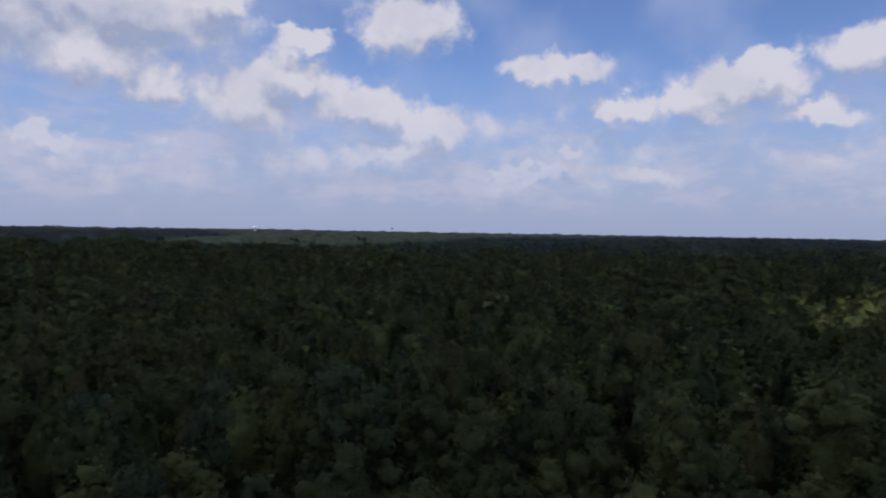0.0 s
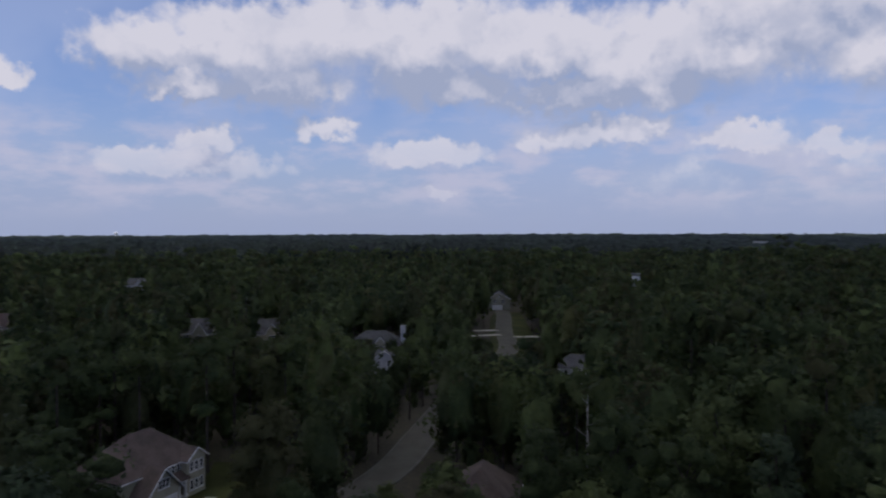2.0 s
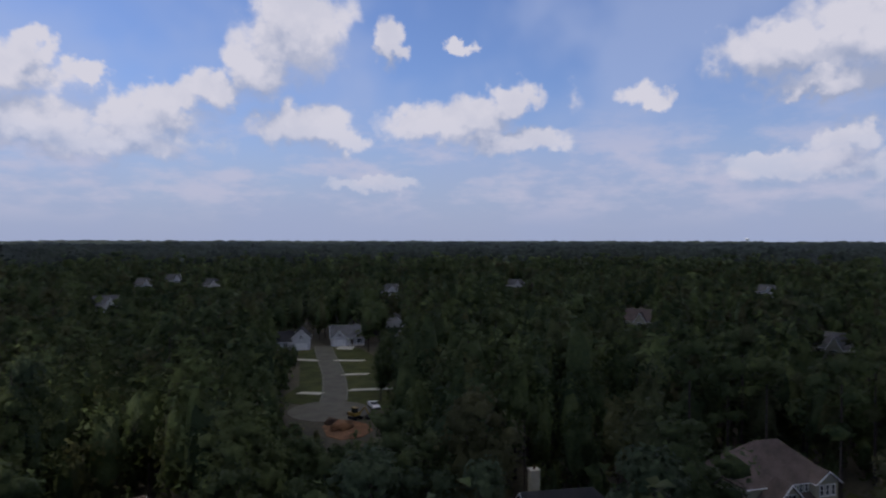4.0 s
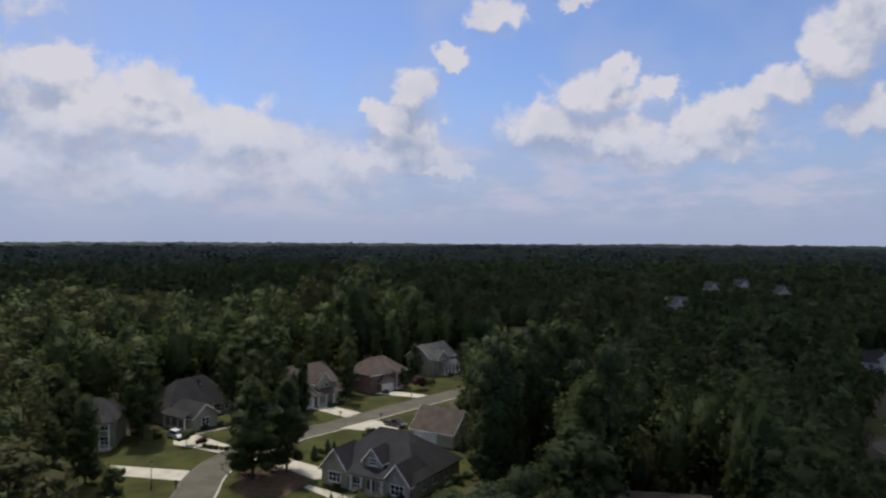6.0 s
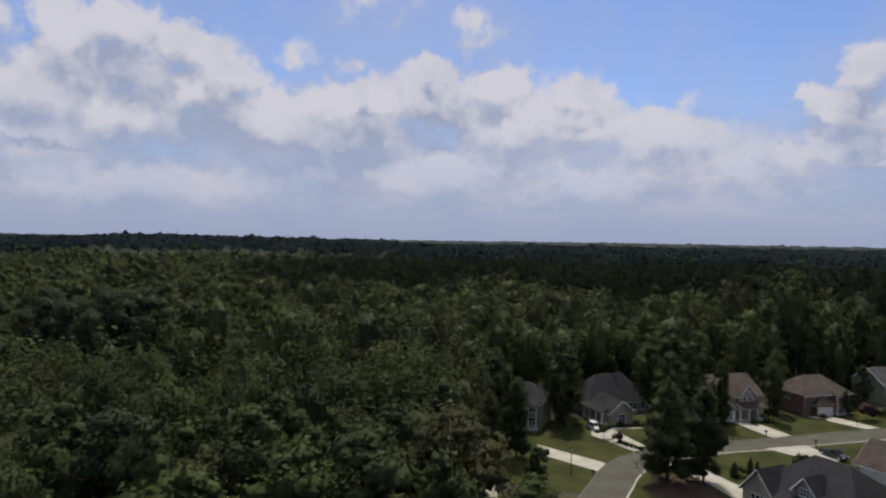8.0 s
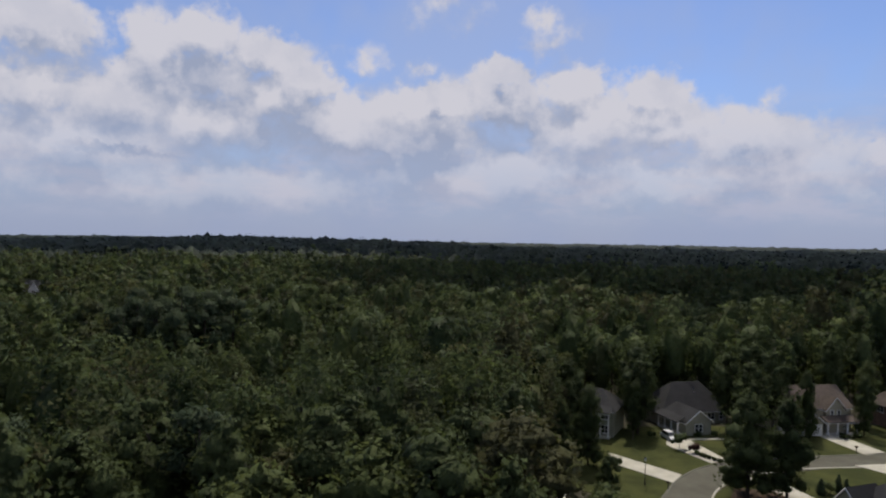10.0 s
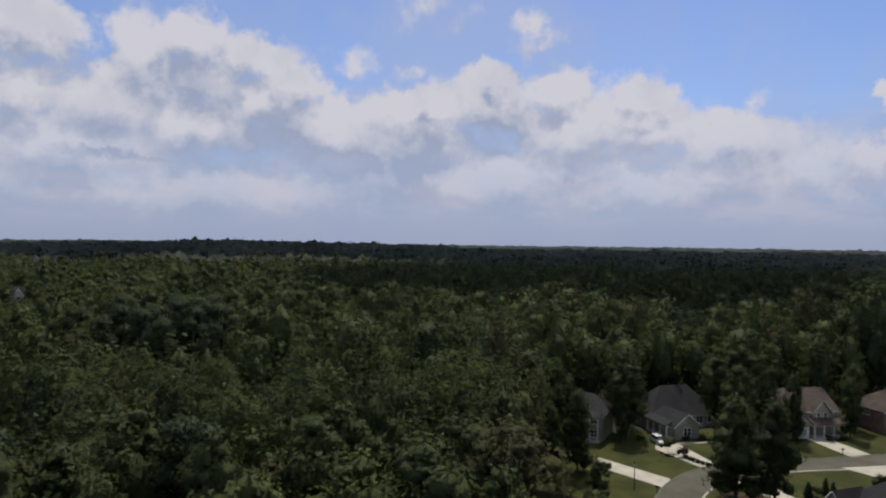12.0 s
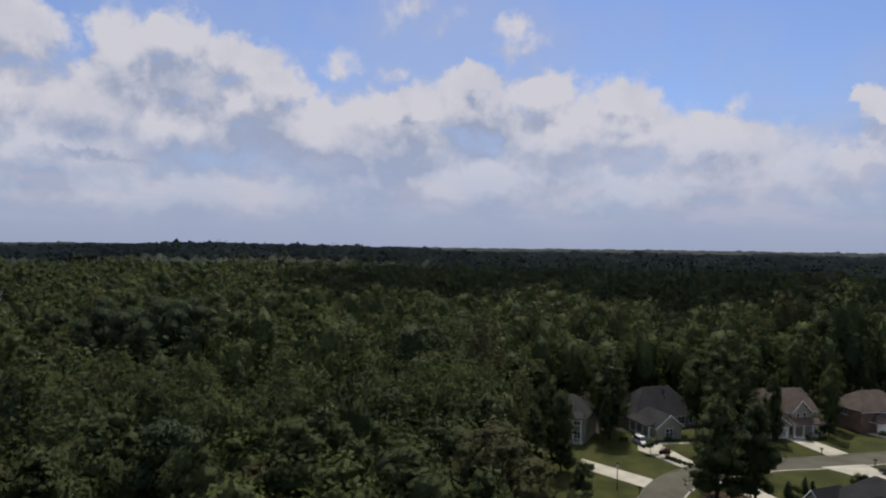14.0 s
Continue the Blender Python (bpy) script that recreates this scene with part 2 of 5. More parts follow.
# ---- materials ----
def mat(name, dark, light, rough=0.8, scale=0.6, fine_scale=8.0, bump=0.15, metal=0.0, spec=0.3, per_object=0.0, leaf=0.0, island=0.0, cell=4.5, stand=0.0):
    """A surface mottled at two sizes between two colours, with a fine relief."""
    m = bpy.data.materials.new(name)
    m.use_nodes = True
    t = m.node_tree
    p = t.nodes["Principled BSDF"]
    pos = t.nodes.new("ShaderNodeNewGeometry")
    n1 = node(t, "ShaderNodeTexNoise", pos.outputs["Position"], None, scale, 4.0, 0.55)
    n2 = node(t, "ShaderNodeTexNoise", pos.outputs["Position"], None, fine_scale, 5.0, 0.6)
    f = calc(t, "ADD", calc(t, "MULTIPLY", n1.outputs[0], 0.6), calc(t, "MULTIPLY", n2.outputs[0], 0.4))
    f = smooth(t, f, 0.36, 0.64)
    if per_object:
        o = t.nodes.new("ShaderNodeObjectInfo")
        f = calc(t, "ADD", calc(t, "MULTIPLY", f, 1 - per_object), calc(t, "MULTIPLY", o.outputs["Random"], per_object))
    if island:
        f = calc(t, "ADD", calc(t, "MULTIPLY", f, 1 - island), calc(t, "MULTIPLY", pos.outputs["Random Per Island"], island))
    if leaf and spec:
        # single leaves: cells of their own tone and tilt
        cells = node(t, "ShaderNodeTexVoronoi", pos.outputs["Position"], None, cell)
        tone = node(t, "ShaderNodeSeparateXYZ", cells.outputs["Color"])
        f = calc(t, "ADD", calc(t, "MULTIPLY", f, 0.72), calc(t, "MULTIPLY", tone.outputs[0], 0.28))
        tilt = centred(t, cells.outputs["Color"], (0.6, 0.6, 0.5))
        swell = t.nodes.new("ShaderNodeAttribute")
        swell.attribute_name = "swell"
        turned = node(t, "ShaderNodeVectorTransform", swell.outputs["Vector"])
        turned.vector_type, turned.convert_from, turned.convert_to = "NORMAL", "OBJECT", "WORLD"
        faced = node(t, "ShaderNodeVectorMath", pos.outputs["Normal"], (0.15, 0.15, 0.15), operation="MULTIPLY").outputs[0]
        faced = node(t, "ShaderNodeVectorMath", faced, turned.outputs[0], operation="ADD").outputs[0]
        tilt = node(t, "ShaderNodeVectorMath", faced, tilt, operation="ADD").outputs[0]
        tilt = node(t, "ShaderNodeVectorMath", tilt, operation="NORMALIZE").outputs[0]
        t.links.new(tilt, p.inputs["Normal"])
    if stand:
        # each tree of the wood has its own tone, some are olive
        flat = node(t, "ShaderNodeVectorMath", pos.outputs["Position"], (1, 1, 0.12), operation="MULTIPLY").outputs[0]
        crowns = node(t, "ShaderNodeTexVoronoi", flat, None, stand)
        own = node(t, "ShaderNodeSeparateXYZ", crowns.outputs["Color"])
        f = calc(t, "ADD", calc(t, "MULTIPLY", f, 0.42), calc(t, "MULTIPLY", own.outputs[0], 0.58))
    col = blend(t, f, (*dark, 1), (*light, 1))
    if stand:
        col = blend(t, calc(t, "MULTIPLY", smooth(t, own.outputs[1], 0.6, 1.0), 0.55), col, (0.105, 0.088, 0.042, 1))
        col = blend(t, calc(t, "MULTIPLY", smooth(t, own.outputs[2], 0.7, 1.0), 0.5), col, (0.050, 0.078, 0.040, 1))
    t.links.new(col, p.inputs["Base Color"])
    p.inputs["Roughness"].default_value = rough
    p.inputs["Metallic"].default_value = metal
    p.inputs["Specular IOR Level"].default_value = spec
    if bump:
        b = node(t, "ShaderNodeBump", bump, 0.05, None, n2.outputs[0])
        b.inputs["Height"].default_value = 0
        t.links.new(n2.outputs[0], b.inputs["Height"])
        t.links.new(b.outputs[0], p.inputs["Normal"])
    if leaf:
        tr = node(t, "ShaderNodeBsdfTranslucent", blend(t, 1.0, col, (1.15, 1.12, 0.95, 1) if name != "cloud_white" else (1, 1, 1, 1), "MULTIPLY"))
        if spec:
            t.links.new(tilt, tr.inputs["Normal"])
        mix = node(t, "ShaderNodeMixShader", leaf, p.outputs[0], tr.outputs[0])
        t.links.new(mix.outputs[0], t.nodes["Material Output"].inputs[0])
    return m


def glass(name, tint=(0.02, 0.025, 0.03)):
    m = bpy.data.materials.new(name)
    m.use_nodes = True
    p = m.node_tree.nodes["Principled BSDF"]
    p.inputs["Base Color"].default_value = (*tint, 1)
    p.inputs["Roughness"].default_value = 0.06
    p.inputs["Specular IOR Level"].default_value = 0.6
    return m


M = {
    "leaf": mat("broad_leaves", (0.032, 0.050, 0.020), (0.102, 0.130, 0.048), 0.6, 0.25, 2.5, 0, spec=0.08, per_object=0.5, leaf=0.46, island=0.2),
    "leaf_pale": mat("pale_leaves", (0.067, 0.091, 0.030), (0.152, 0.182, 0.065), 0.6, 0.25, 2.5, 0, spec=0.08, per_object=0.45, leaf=0.48, island=0.2),
    "leaf_olive": mat("olive_leaves", (0.058, 0.062, 0.027), (0.116, 0.116, 0.048), 0.6, 0.25, 2.5, 0, spec=0.08, per_object=0.45, leaf=0.46, island=0.2),
    "needle": mat("pine_needles", (0.029, 0.047, 0.026), (0.078, 0.106, 0.051), 0.6, 0.3, 3.0, 0, spec=0.08, per_object=0.45, leaf=0.32, island=0.2),
    "red_leaf": mat("plum_leaves", (0.030, 0.014, 0.014), (0.070, 0.032, 0.026), 0.6, 0.5, 3.0, 0, spec=0.08, leaf=0.2, island=0.3),
    "woods": mat("woods_leaves", (0.030, 0.050, 0.023), (0.140, 0.178, 0.060), 0.6, 0.07, 0.9, 0, spec=0.08, leaf=0.48, island=0.1, cell=2.2, stand=0.125),
    # far canopy: shade in the gaps between crowns is averaged into this colour
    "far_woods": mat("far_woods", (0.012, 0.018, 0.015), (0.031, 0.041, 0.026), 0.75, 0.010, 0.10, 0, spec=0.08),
    "bark": mat("bark", (0.030, 0.024, 0.019), (0.085, 0.068, 0.054), 0.9, 1.5, 12, 0.5),
    "dead_wood": mat("dead_wood", (0.30, 0.28, 0.25), (0.48, 0.46, 0.42), 0.85, 1.5, 12, 0.4),
    "floor": mat("forest_floor", (0.034, 0.031, 0.019), (0.086, 0.076, 0.045), 0.95, 0.05, 1.2, 0.3),
    "lawn": mat("mown_grass", (0.029, 0.037, 0.010), (0.068, 0.073, 0.021), 0.9, 0.16, 5.0, 0.3, spec=0.1),
    "asphalt": mat("asphalt", (0.072, 0.068, 0.051), (0.110, 0.105, 0.078), 0.85, 0.25, 14, 0.2),
    "concrete": mat("concrete", (0.39, 0.365, 0.30), (0.52, 0.495, 0.42), 0.85, 0.35, 10, 0.1),
    "kerb": mat("kerb_concrete", (0.105, 0.102, 0.085), (0.161, 0.155, 0.128), 0.85, 0.35, 10, 0.1),
    "clay": mat("red_clay", (0.092, 0.044, 0.019), (0.190, 0.100, 0.046), 0.95, 0.3, 4, 0.5),
    "mulch": mat("mulch", (0.045, 0.028, 0.018), (0.10, 0.065, 0.04), 0.95, 0.8, 8, 0.5),
    "trim": mat("white_trim", (0.66, 0.66, 0.64), (0.80, 0.80, 0.78), 0.5, 0.8, 6, 0),
    "siding_grey": mat("grey_siding", (0.274, 0.267, 0.201), (0.357, 0.349, 0.260), 0.65, 0.5, 6, 0.1),
    "siding_sage": mat("sage_siding", (0.223, 0.231, 0.160), (0.294, 0.303, 0.214), 0.65, 0.5, 6, 0.1),
    "siding_cream": mat("cream_siding", (0.327, 0.305, 0.219), (0.413, 0.388, 0.291), 0.65, 0.5, 6, 0.1),
    "siding_white": mat("white_siding", (0.468, 0.476, 0.473), (0.595, 0.603, 0.598), 0.6, 0.5, 6, 0.1),
    "brick": mat("red_brick", (0.155, 0.098, 0.078), (0.25, 0.165, 0.13), 0.85, 0.9, 12, 0.3),
    "stone": mat("grey_stone", (0.22, 0.21, 0.19), (0.42, 0.40, 0.36), 0.85, 1.2, 5, 0.5),
    "roof_charcoal": mat("charcoal_shingles", (0.020, 0.021, 0.024), (0.037, 0.037, 0.041), 0.9, 0.4, 5, 0.4),
    "roof_brown": mat("brown_shingles", (0.068, 0.052, 0.043), (0.120, 0.094, 0.078), 0.9, 0.4, 5, 0.4),
    "roof_grey": mat("grey_shingles", (0.073, 0.073, 0.070), (0.125, 0.125, 0.122), 0.9, 0.4, 5, 0.4),
    "glass": glass("window_glass"),
    "door": mat("painted_door", (0.07, 0.04, 0.03), (0.12, 0.07, 0.05), 0.5, 1, 6, 0),
    "shutter": mat("dark_shutter", (0.02, 0.022, 0.025), (0.04, 0.042, 0.045), 0.6, 1, 6, 0),
    "iron": mat("black_iron", (0.015, 0.015, 0.016), (0.035, 0.035, 0.037), 0.45, 2, 20, 0, metal=0.4),
    "yellow": mat("machine_yellow", (0.144, 0.096, 0.017), (0.202, 0.139, 0.028), 0.5, 1, 8, 0),
    "rubber": mat("rubber", (0.015, 0.015, 0.015), (0.035, 0.035, 0.035), 0.9, 2, 20, 0),
    "car_paint": mat("dark_car_paint", (0.03, 0.033, 0.038), (0.045, 0.05, 0.055), 0.22, 1, 9, 0, spec=0.6),
    "white_paint": mat("white_car_paint", (0.62, 0.62, 0.62), (0.74, 0.74, 0.74), 0.3, 1, 9, 0, spec=0.5),
    "steel": mat("white_steel", (0.72, 0.74, 0.76), (0.84, 0.85, 0.86), 0.4, 0.2, 3, 0),
    "cloud": mat("cloud_white", (0.93, 0.93, 0.94), (0.97, 0.97, 0.98), 1.0, 0.002, 0.02, 0, spec=0.0, leaf=0.85),
}


# ---- builders ----
def mesh_of(name, verts, faces, material, smooth_shade=False, swell=None):
    me = bpy.data.meshes.new(name)
    v = np.asarray(verts, dtype=np.float32)
    me.from_pydata(v, [], faces) if not isinstance(faces, np.ndarray) else fill(me, v, faces)
    me.materials.append(material)
    if smooth_shade:
        me.polygons.foreach_set("use_smooth", np.ones(len(me.polygons), dtype=bool))
    if swell is not None:
        me.attributes.new("swell", "FLOAT_VECTOR", "POINT").data.foreach_set("vector", np.asarray(swell, dtype=np.float32).ravel())
    me.update()
    return me


def fill(me, v, f):
    n = f.shape[1]
    me.vertices.add(len(v))
    me.vertices.foreach_set("co", v.ravel())
    me.loops.add(f.size)
    me.loops.foreach_set("vertex_index", f.ravel().astype(np.int32))
    me.polygons.add(len(f))
    me.polygons.foreach_set("loop_start", np.arange(0, f.size, n, dtype=np.int32))
    me.update(calc_edges=True)


def part(name, bm, material, parent=None, label=""):
    me = bpy.data.meshes.new(name)
    bm.normal_update()
    bm.to_mesh(me)
    bm.free()
    me.materials.append(material)
    ob = new(name, me)
    if parent is not None:
        ob.parent = parent
    return tagged(ob, label)


def block(bm, x0, y0, z0, x1, y1, z1, bevel=0.0):
    g = bmesh.ops.create_cube(bm, size=1.0, matrix=Matrix.Translation(((x0 + x1) / 2, (y0 + y1) / 2, (z0 + z1) / 2))
                              @ Matrix.Diagonal((abs(x1 - x0), abs(y1 - y0), abs(z1 - z0), 1)))
    if bevel:
        edges = list({e for v in g["verts"] for e in v.link_edges})
        bmesh.ops.bevel(bm, geom=edges, offset=bevel, segments=1, affect="EDGES")
    return bm


def rod(bm, p, q, r0, r1=None, seg=8):
    p, q = Vector(p), Vector(q)
    r1 = r0 if r1 is None else r1
    m = Matrix.Translation((p + q) / 2) @ (q - p).to_track_quat("Z", "Y").to_matrix().to_4x4()
    bmesh.ops.create_cone(bm, cap_ends=True, segments=seg, radius1=r0, radius2=r1, depth=(q - p).length, matrix=m)
    return bm


def slab(bm, ring, z0, z1):
    """An upright prism over a ring of points."""
    lo = [bm.verts.new((x, y, z0)) for x, y in ring]
    hi = [bm.verts.new((x, y, z1)) for x, y in ring]
    n = len(ring)
    bm.faces.new(hi)
    bm.faces.new(lo[::-1])
    for i in range(n):
        bm.faces.new((lo[i], lo[(i + 1) % n], hi[(i + 1) % n], hi[i]))
    bmesh.ops.recalc_face_normals(bm, faces=bm.faces)
    return bm


def rise(x, y):
    """Height of the ground: level round the lots, rolling farther out."""
    d = math.hypot(x, y)
    far = min(1.0, max(0.0, (d - 350.0) / 700.0))
    far = far * far * (3 - 2 * far)
    az = math.degrees(math.atan2(-x, y)) % 360
    crest = math.exp(-((az - 336) / 15) ** 2)
    near_by = 6.0 * crest * math.exp(-((d - 150) / 55) ** 2) - 7.0 * crest * math.exp(-((d - 330) / 90) ** 2)
    hill = math.exp(-(((az - 27 + 180) % 360 - 180) / 13) ** 2)
    near_by += 7.0 * hill * math.exp(-((d - 560) / 150) ** 2)
    if far == 0:
        return near_by if abs(near_by) > 0.02 else 0.0
    skyline = min(1.0, max(0.0, (d - 1200.0) / 1500.0))
    roll = 5.0 * skyline * noise.noise(Vector((x / 210, y / 210, 11.0))) + 7.0 * noise.noise(Vector((x / 900, y / 900, 3.1))) + 3.0 * noise.noise(Vector((x / 330, y / 330, 7.7)))
    ridge = 12.5 * math.exp(-((az - 212) / 17) ** 2) * math.exp(-((d - 1500) / 700) ** 2)
    ridge += 9.0 * math.exp(-((az - 152) / 8) ** 2) * math.exp(-((d - 1250) / 300) ** 2)
    ridge += 6.0 * math.exp(-((az - 196) / 2.5) ** 2) * math.exp(-((d - 1150) / 250) ** 2)
    ridge += 5.0 * math.exp(-((az - 338) / 16) ** 2) * math.exp(-((d - 1100) / 500) ** 2)
    north = math.exp(-(((az - 20 + 180) % 360 - 180) / 38) ** 2)
    vale = -13.0 * north * math.exp(-((d - 1700) / 900) ** 2)
    return near_by + far * (roll + ridge + vale - 2.0)


SIGHT = []  # places that stay in view from the lookout, over the trees


def seen(*points):
    SIGHT.extend(points)


# ---- ground ----
rings = [0, 30, 60, 100, 150, 210, 280, 360, 460, 580, 720, 900, 1150, 1450, 1800, 2250, 2800, 3500, 4200, 4950]
N_AZ = 144
gv, gf = [(0.0, 0.0, 0.0)], []
for r in rings[1:]:
    for k in range(N_AZ):
        a = 2 * math.pi * k / N_AZ
        x, y = -r * math.sin(a), r * math.cos(a)
        gv.append((x, y, rise(x, y)))
for k in range(N_AZ):
    gf.append((0, 1 + k, 1 + (k + 1) % N_AZ))
for i in range(len(rings) - 2):
    for k in range(N_AZ):
        a, b = 1 + i * N_AZ + k, 1 + i * N_AZ + (k + 1) % N_AZ
        gf.append((a, a + N_AZ, b + N_AZ, b))
tagged(new("ground", mesh_of("ground", gv, gf, M["floor"], True)), "brown leaf litter of the forest floor", "ground", kind="structure")

CLEAR = []  # rings that no forest tree stands in


def lawn(name, ring, label="mown green front lawn in patchy sun", material="lawn", top=0.05):
    bm = slab(bmesh.new(), ring, -0.3, top)
    CLEAR.append(ring)
    return tagged(part(name, bm, M[material]), label, "lawn", kind="structure")


def ribbon(points, width, z0, z1, side=0.0):
    """A strip along a line of points, side metres to its left."""
    bm = bmesh.new()
    rows = []
    for i, p in enumerate(points):
        a, b = Vector(points[max(0, i - 1)]), Vector(points[min(len(points) - 1, i + 1)])
        d = (b - a).normalized()
        n = Vector((-d.y, d.x))
        c = Vector(p) + n * side
        l, r = c + n * width / 2, c - n * width / 2
        rows.append([bm.verts.new((q.x, q.y, z)) for q, z in ((l, z0), (l, z1), (r, z1), (r, z0))])
    for a, b in zip(rows, rows[1:]):
        for k in range(4):
            bm.faces.new((a[k], a[(k + 1) % 4], b[(k + 1) % 4], b[k]))
    bm.faces.new(rows[0])
    bm.faces.new(rows[-1][::-1])
    bmesh.ops.recalc_face_normals(bm, faces=bm.faces)
    return bm


def curve(points, steps=8):
    """Catmull-Rom through the points."""
    out = []
    ps = [Vector(p) for p in points]
    for i in range(len(ps) - 1):
        p0, p1, p2, p3 = ps[max(0, i - 1)], ps[i], ps[i + 1], ps[min(len(ps) - 1, i + 2)]
        for k in range(steps):
            t = k / steps
            out.append(tuple(0.5 * ((2 * p1) + (p2 - p0) * t + (2 * p0 - 5 * p1 + 4 * p2 - p3) * t * t + (3 * p1 - p0 - 3 * p2 + p3) * t ** 3)))
    out.append(tuple(ps[-1]))
    return out


ROADS = []


def road(name, points, width, label, margin=3.5, bright=0):
    line = curve(points)
    ob = tagged(part(name, ribbon(line, width, -0.2, 0.075), M["asphalt"]), label, "road", kind="structure")
    for s in (1, -1):
        tagged(part("kerb", ribbon(line, 0.32, -0.2, 0.14, s * (width / 2 + 0.16)), M["concrete" if s == bright else "kerb"]), "concrete kerb along the street", "kerb", kind="structure")
    ROADS.append((line, width / 2 + margin))
    return ob


def drive(ring, name="driveway", label="pale concrete driveway running from the street"):
    ob = tagged(part(name, slab(bmesh.new(), ring, -0.2, 0.12), M["concrete"]), label, "driveway", kind="structure")
    CLEAR.append(ring)
    c = (sum(p[0] for p in ring) / len(ring), sum(p[1] for p in ring) / len(ring), 0.2)
    seen(c)
    return ob


# ---- houses ----
def surround(w, h, wide):
    """A rectangular frame round an opening, standing 7 cm proud."""
    bm = bmesh.new()
    outer = [(-w / 2 - wide / 2, -wide / 2), (w / 2 + wide / 2, -wide / 2), (w / 2 + wide / 2, h + wide / 2), (-w / 2 - wide / 2, h + wide / 2)]
    inner = [(-w / 2 + wide / 2, wide / 2), (w / 2 - wide / 2, wide / 2), (w / 2 - wide / 2, h - wide / 2), (-w / 2 + wide / 2, h - wide / 2)]
    v = [[bm.verts.new((x, y, z)) for x, z in ring] for ring in (outer, inner) for y in (-0.07, 0.02)]
    for i in range(4):
        j = (i + 1) % 4
        bm.faces.new((v[0][i], v[0][j], v[2][j], v[2][i]))
        bm.faces.new((v[1][i], v[3][i], v[3][j], v[1][j]))
        bm.faces.new((v[0][i], v[1][i], v[1][j], v[0][j]))
        bm.faces.new((v[2][i], v[2][j], v[3][j], v[3][i]))
    bmesh.ops.recalc_face_normals(bm, faces=bm.faces)
    return bm


class Place:
    """The walls of a house, in its own axes: front towards -y."""

    def __init__(self, name, x, y, turn, label, wall, roof, group=""):
        self.base = tagged(new(name), label, "house", group)
        self.base.matrix_world = pose(x, y, 0, 0, 0, turn)
        self.wall, self.roof, self.x, self.y, self.turn = wall, roof, x, y, turn

    def world(self, x, y, z=0.0):
        p = pose(self.x, self.y, 0, 0, 0, self.turn) @ Vector((x, y, z))
        return (p.x, p.y, p.z)

    def wing(self, cx, cy, w, d, eave, ridge, along="x", hips=(0.0, 0.0), wall=None, roof=None, over=0.45, base=0.0):
        """Four walls and a pitched roof; along is the ridge's axis, hips how far the ridge stops short of each end."""
        swap = along == "y"
        L, S = (d, w) if swap else (w, d)

        def at(u, v, z):
            return (cx - v, cy + u, z) if swap else (cx + u, cy + v, z)
        bm = bmesh.new()
        lo = [bm.verts.new(at(u, v, base)) for u, v in ((-L / 2, -S / 2), (L / 2, -S / 2), (L / 2, S / 2), (-L / 2, S / 2))]
        hi = [bm.verts.new(at(u, v, eave)) for u, v in ((-L / 2, -S / 2), (L / 2, -S / 2), (L / 2, S / 2), (-L / 2, S / 2))]
        bm.faces.new(lo[::-1])
        bm.faces.new((lo[0], lo[1], hi[1], hi[0]))
        bm.faces.new((lo[2], lo[3], hi[3], hi[2]))
        ends = []
        for k, (i, j, h) in enumerate(((3, 0, hips[0]), (1, 2, hips[1]))):
            if h == 0:
                apex = bm.verts.new(at((-L / 2, L / 2)[k], 0, ridge - 0.12))
                bm.faces.new((lo[i], lo[j], hi[j], apex, hi[i]))
                ends.append(apex)
            else:
                bm.faces.new((lo[i], lo[j], hi[j], hi[i]))
                ends.append(None)
        bmesh.ops.recalc_face_normals(bm, faces=bm.faces)
        part("wall", bm, M[wall or self.wall], self.base)
        bm = bmesh.new()
        drop = (ridge - eave) / (S / 2) * over
        u0, u1, s = -L / 2 - over, L / 2 + over, S / 2 + over
        top = [at(u0, -s, eave - drop), at(u1, -s, eave - drop), at(u1, s, eave - drop), at(u0, s, eave - drop),
               at(-L / 2 + hips[0] if hips[0] else u0, 0, ridge), at(L / 2 - hips[1] if hips[1] else u1, 0, ridge)]
        tv = [bm.verts.new((x, y, z + 0.10)) for x, y, z in top]
        bv = [bm.verts.new((x, y, z - 0.12)) for x, y, z in top]
        rims = [(0, 1), (2, 3)]
        slopes = [(0, 1, 5, 4), (2, 3, 4, 5)]
        for hip, (i, j), k in ((hips[0], (3, 0), 4), (hips[1], (1, 2), 5)):
            if hip:
                slopes.append((i, j, k))
                rims.append((i, j))
            else:
                rims += [(i, k), (k, j)]
        for f in slopes:
            bm.faces.new([tv[i] for i in f])
            bm.faces.new([bv[i] for i in f[::-1]])
        for i, j in rims:
            bm.faces.new((bv[i], bv[j], tv[j], tv[i]))
        bmesh.ops.recalc_face_normals(bm, faces=bm.faces)
        r = part("roof", bm, M[roof or self.roof], self.base)
        # white boards along the eaves and up the gables
        boards = []
        for v in (-s, s):
            p, q = at(u0, v, eave - drop), at(u1, v, eave - drop)
            boards.append(((p[0], p[1], p[2] - 0.06), (q[0], q[1], q[2] - 0.06), 0.08))
        for k, u in enumerate((u0 - 0.02, u1 + 0.02)):
            if hips[k] == 0:
                for v in (-s, s):
                    boards.append((at(u, v, eave - drop - 0.04), at(u, 0, ridge - 0.04), 0.10))
        for p, q, thick in boards:
            part("eaves_board", rod(bmesh.new(), p, q, thick, seg=4), M["trim"], r)
        seen(self.world(cx, cy, ridge - 0.5), self.world(cx, cy - d / 2, eave - 0.8))
        return r

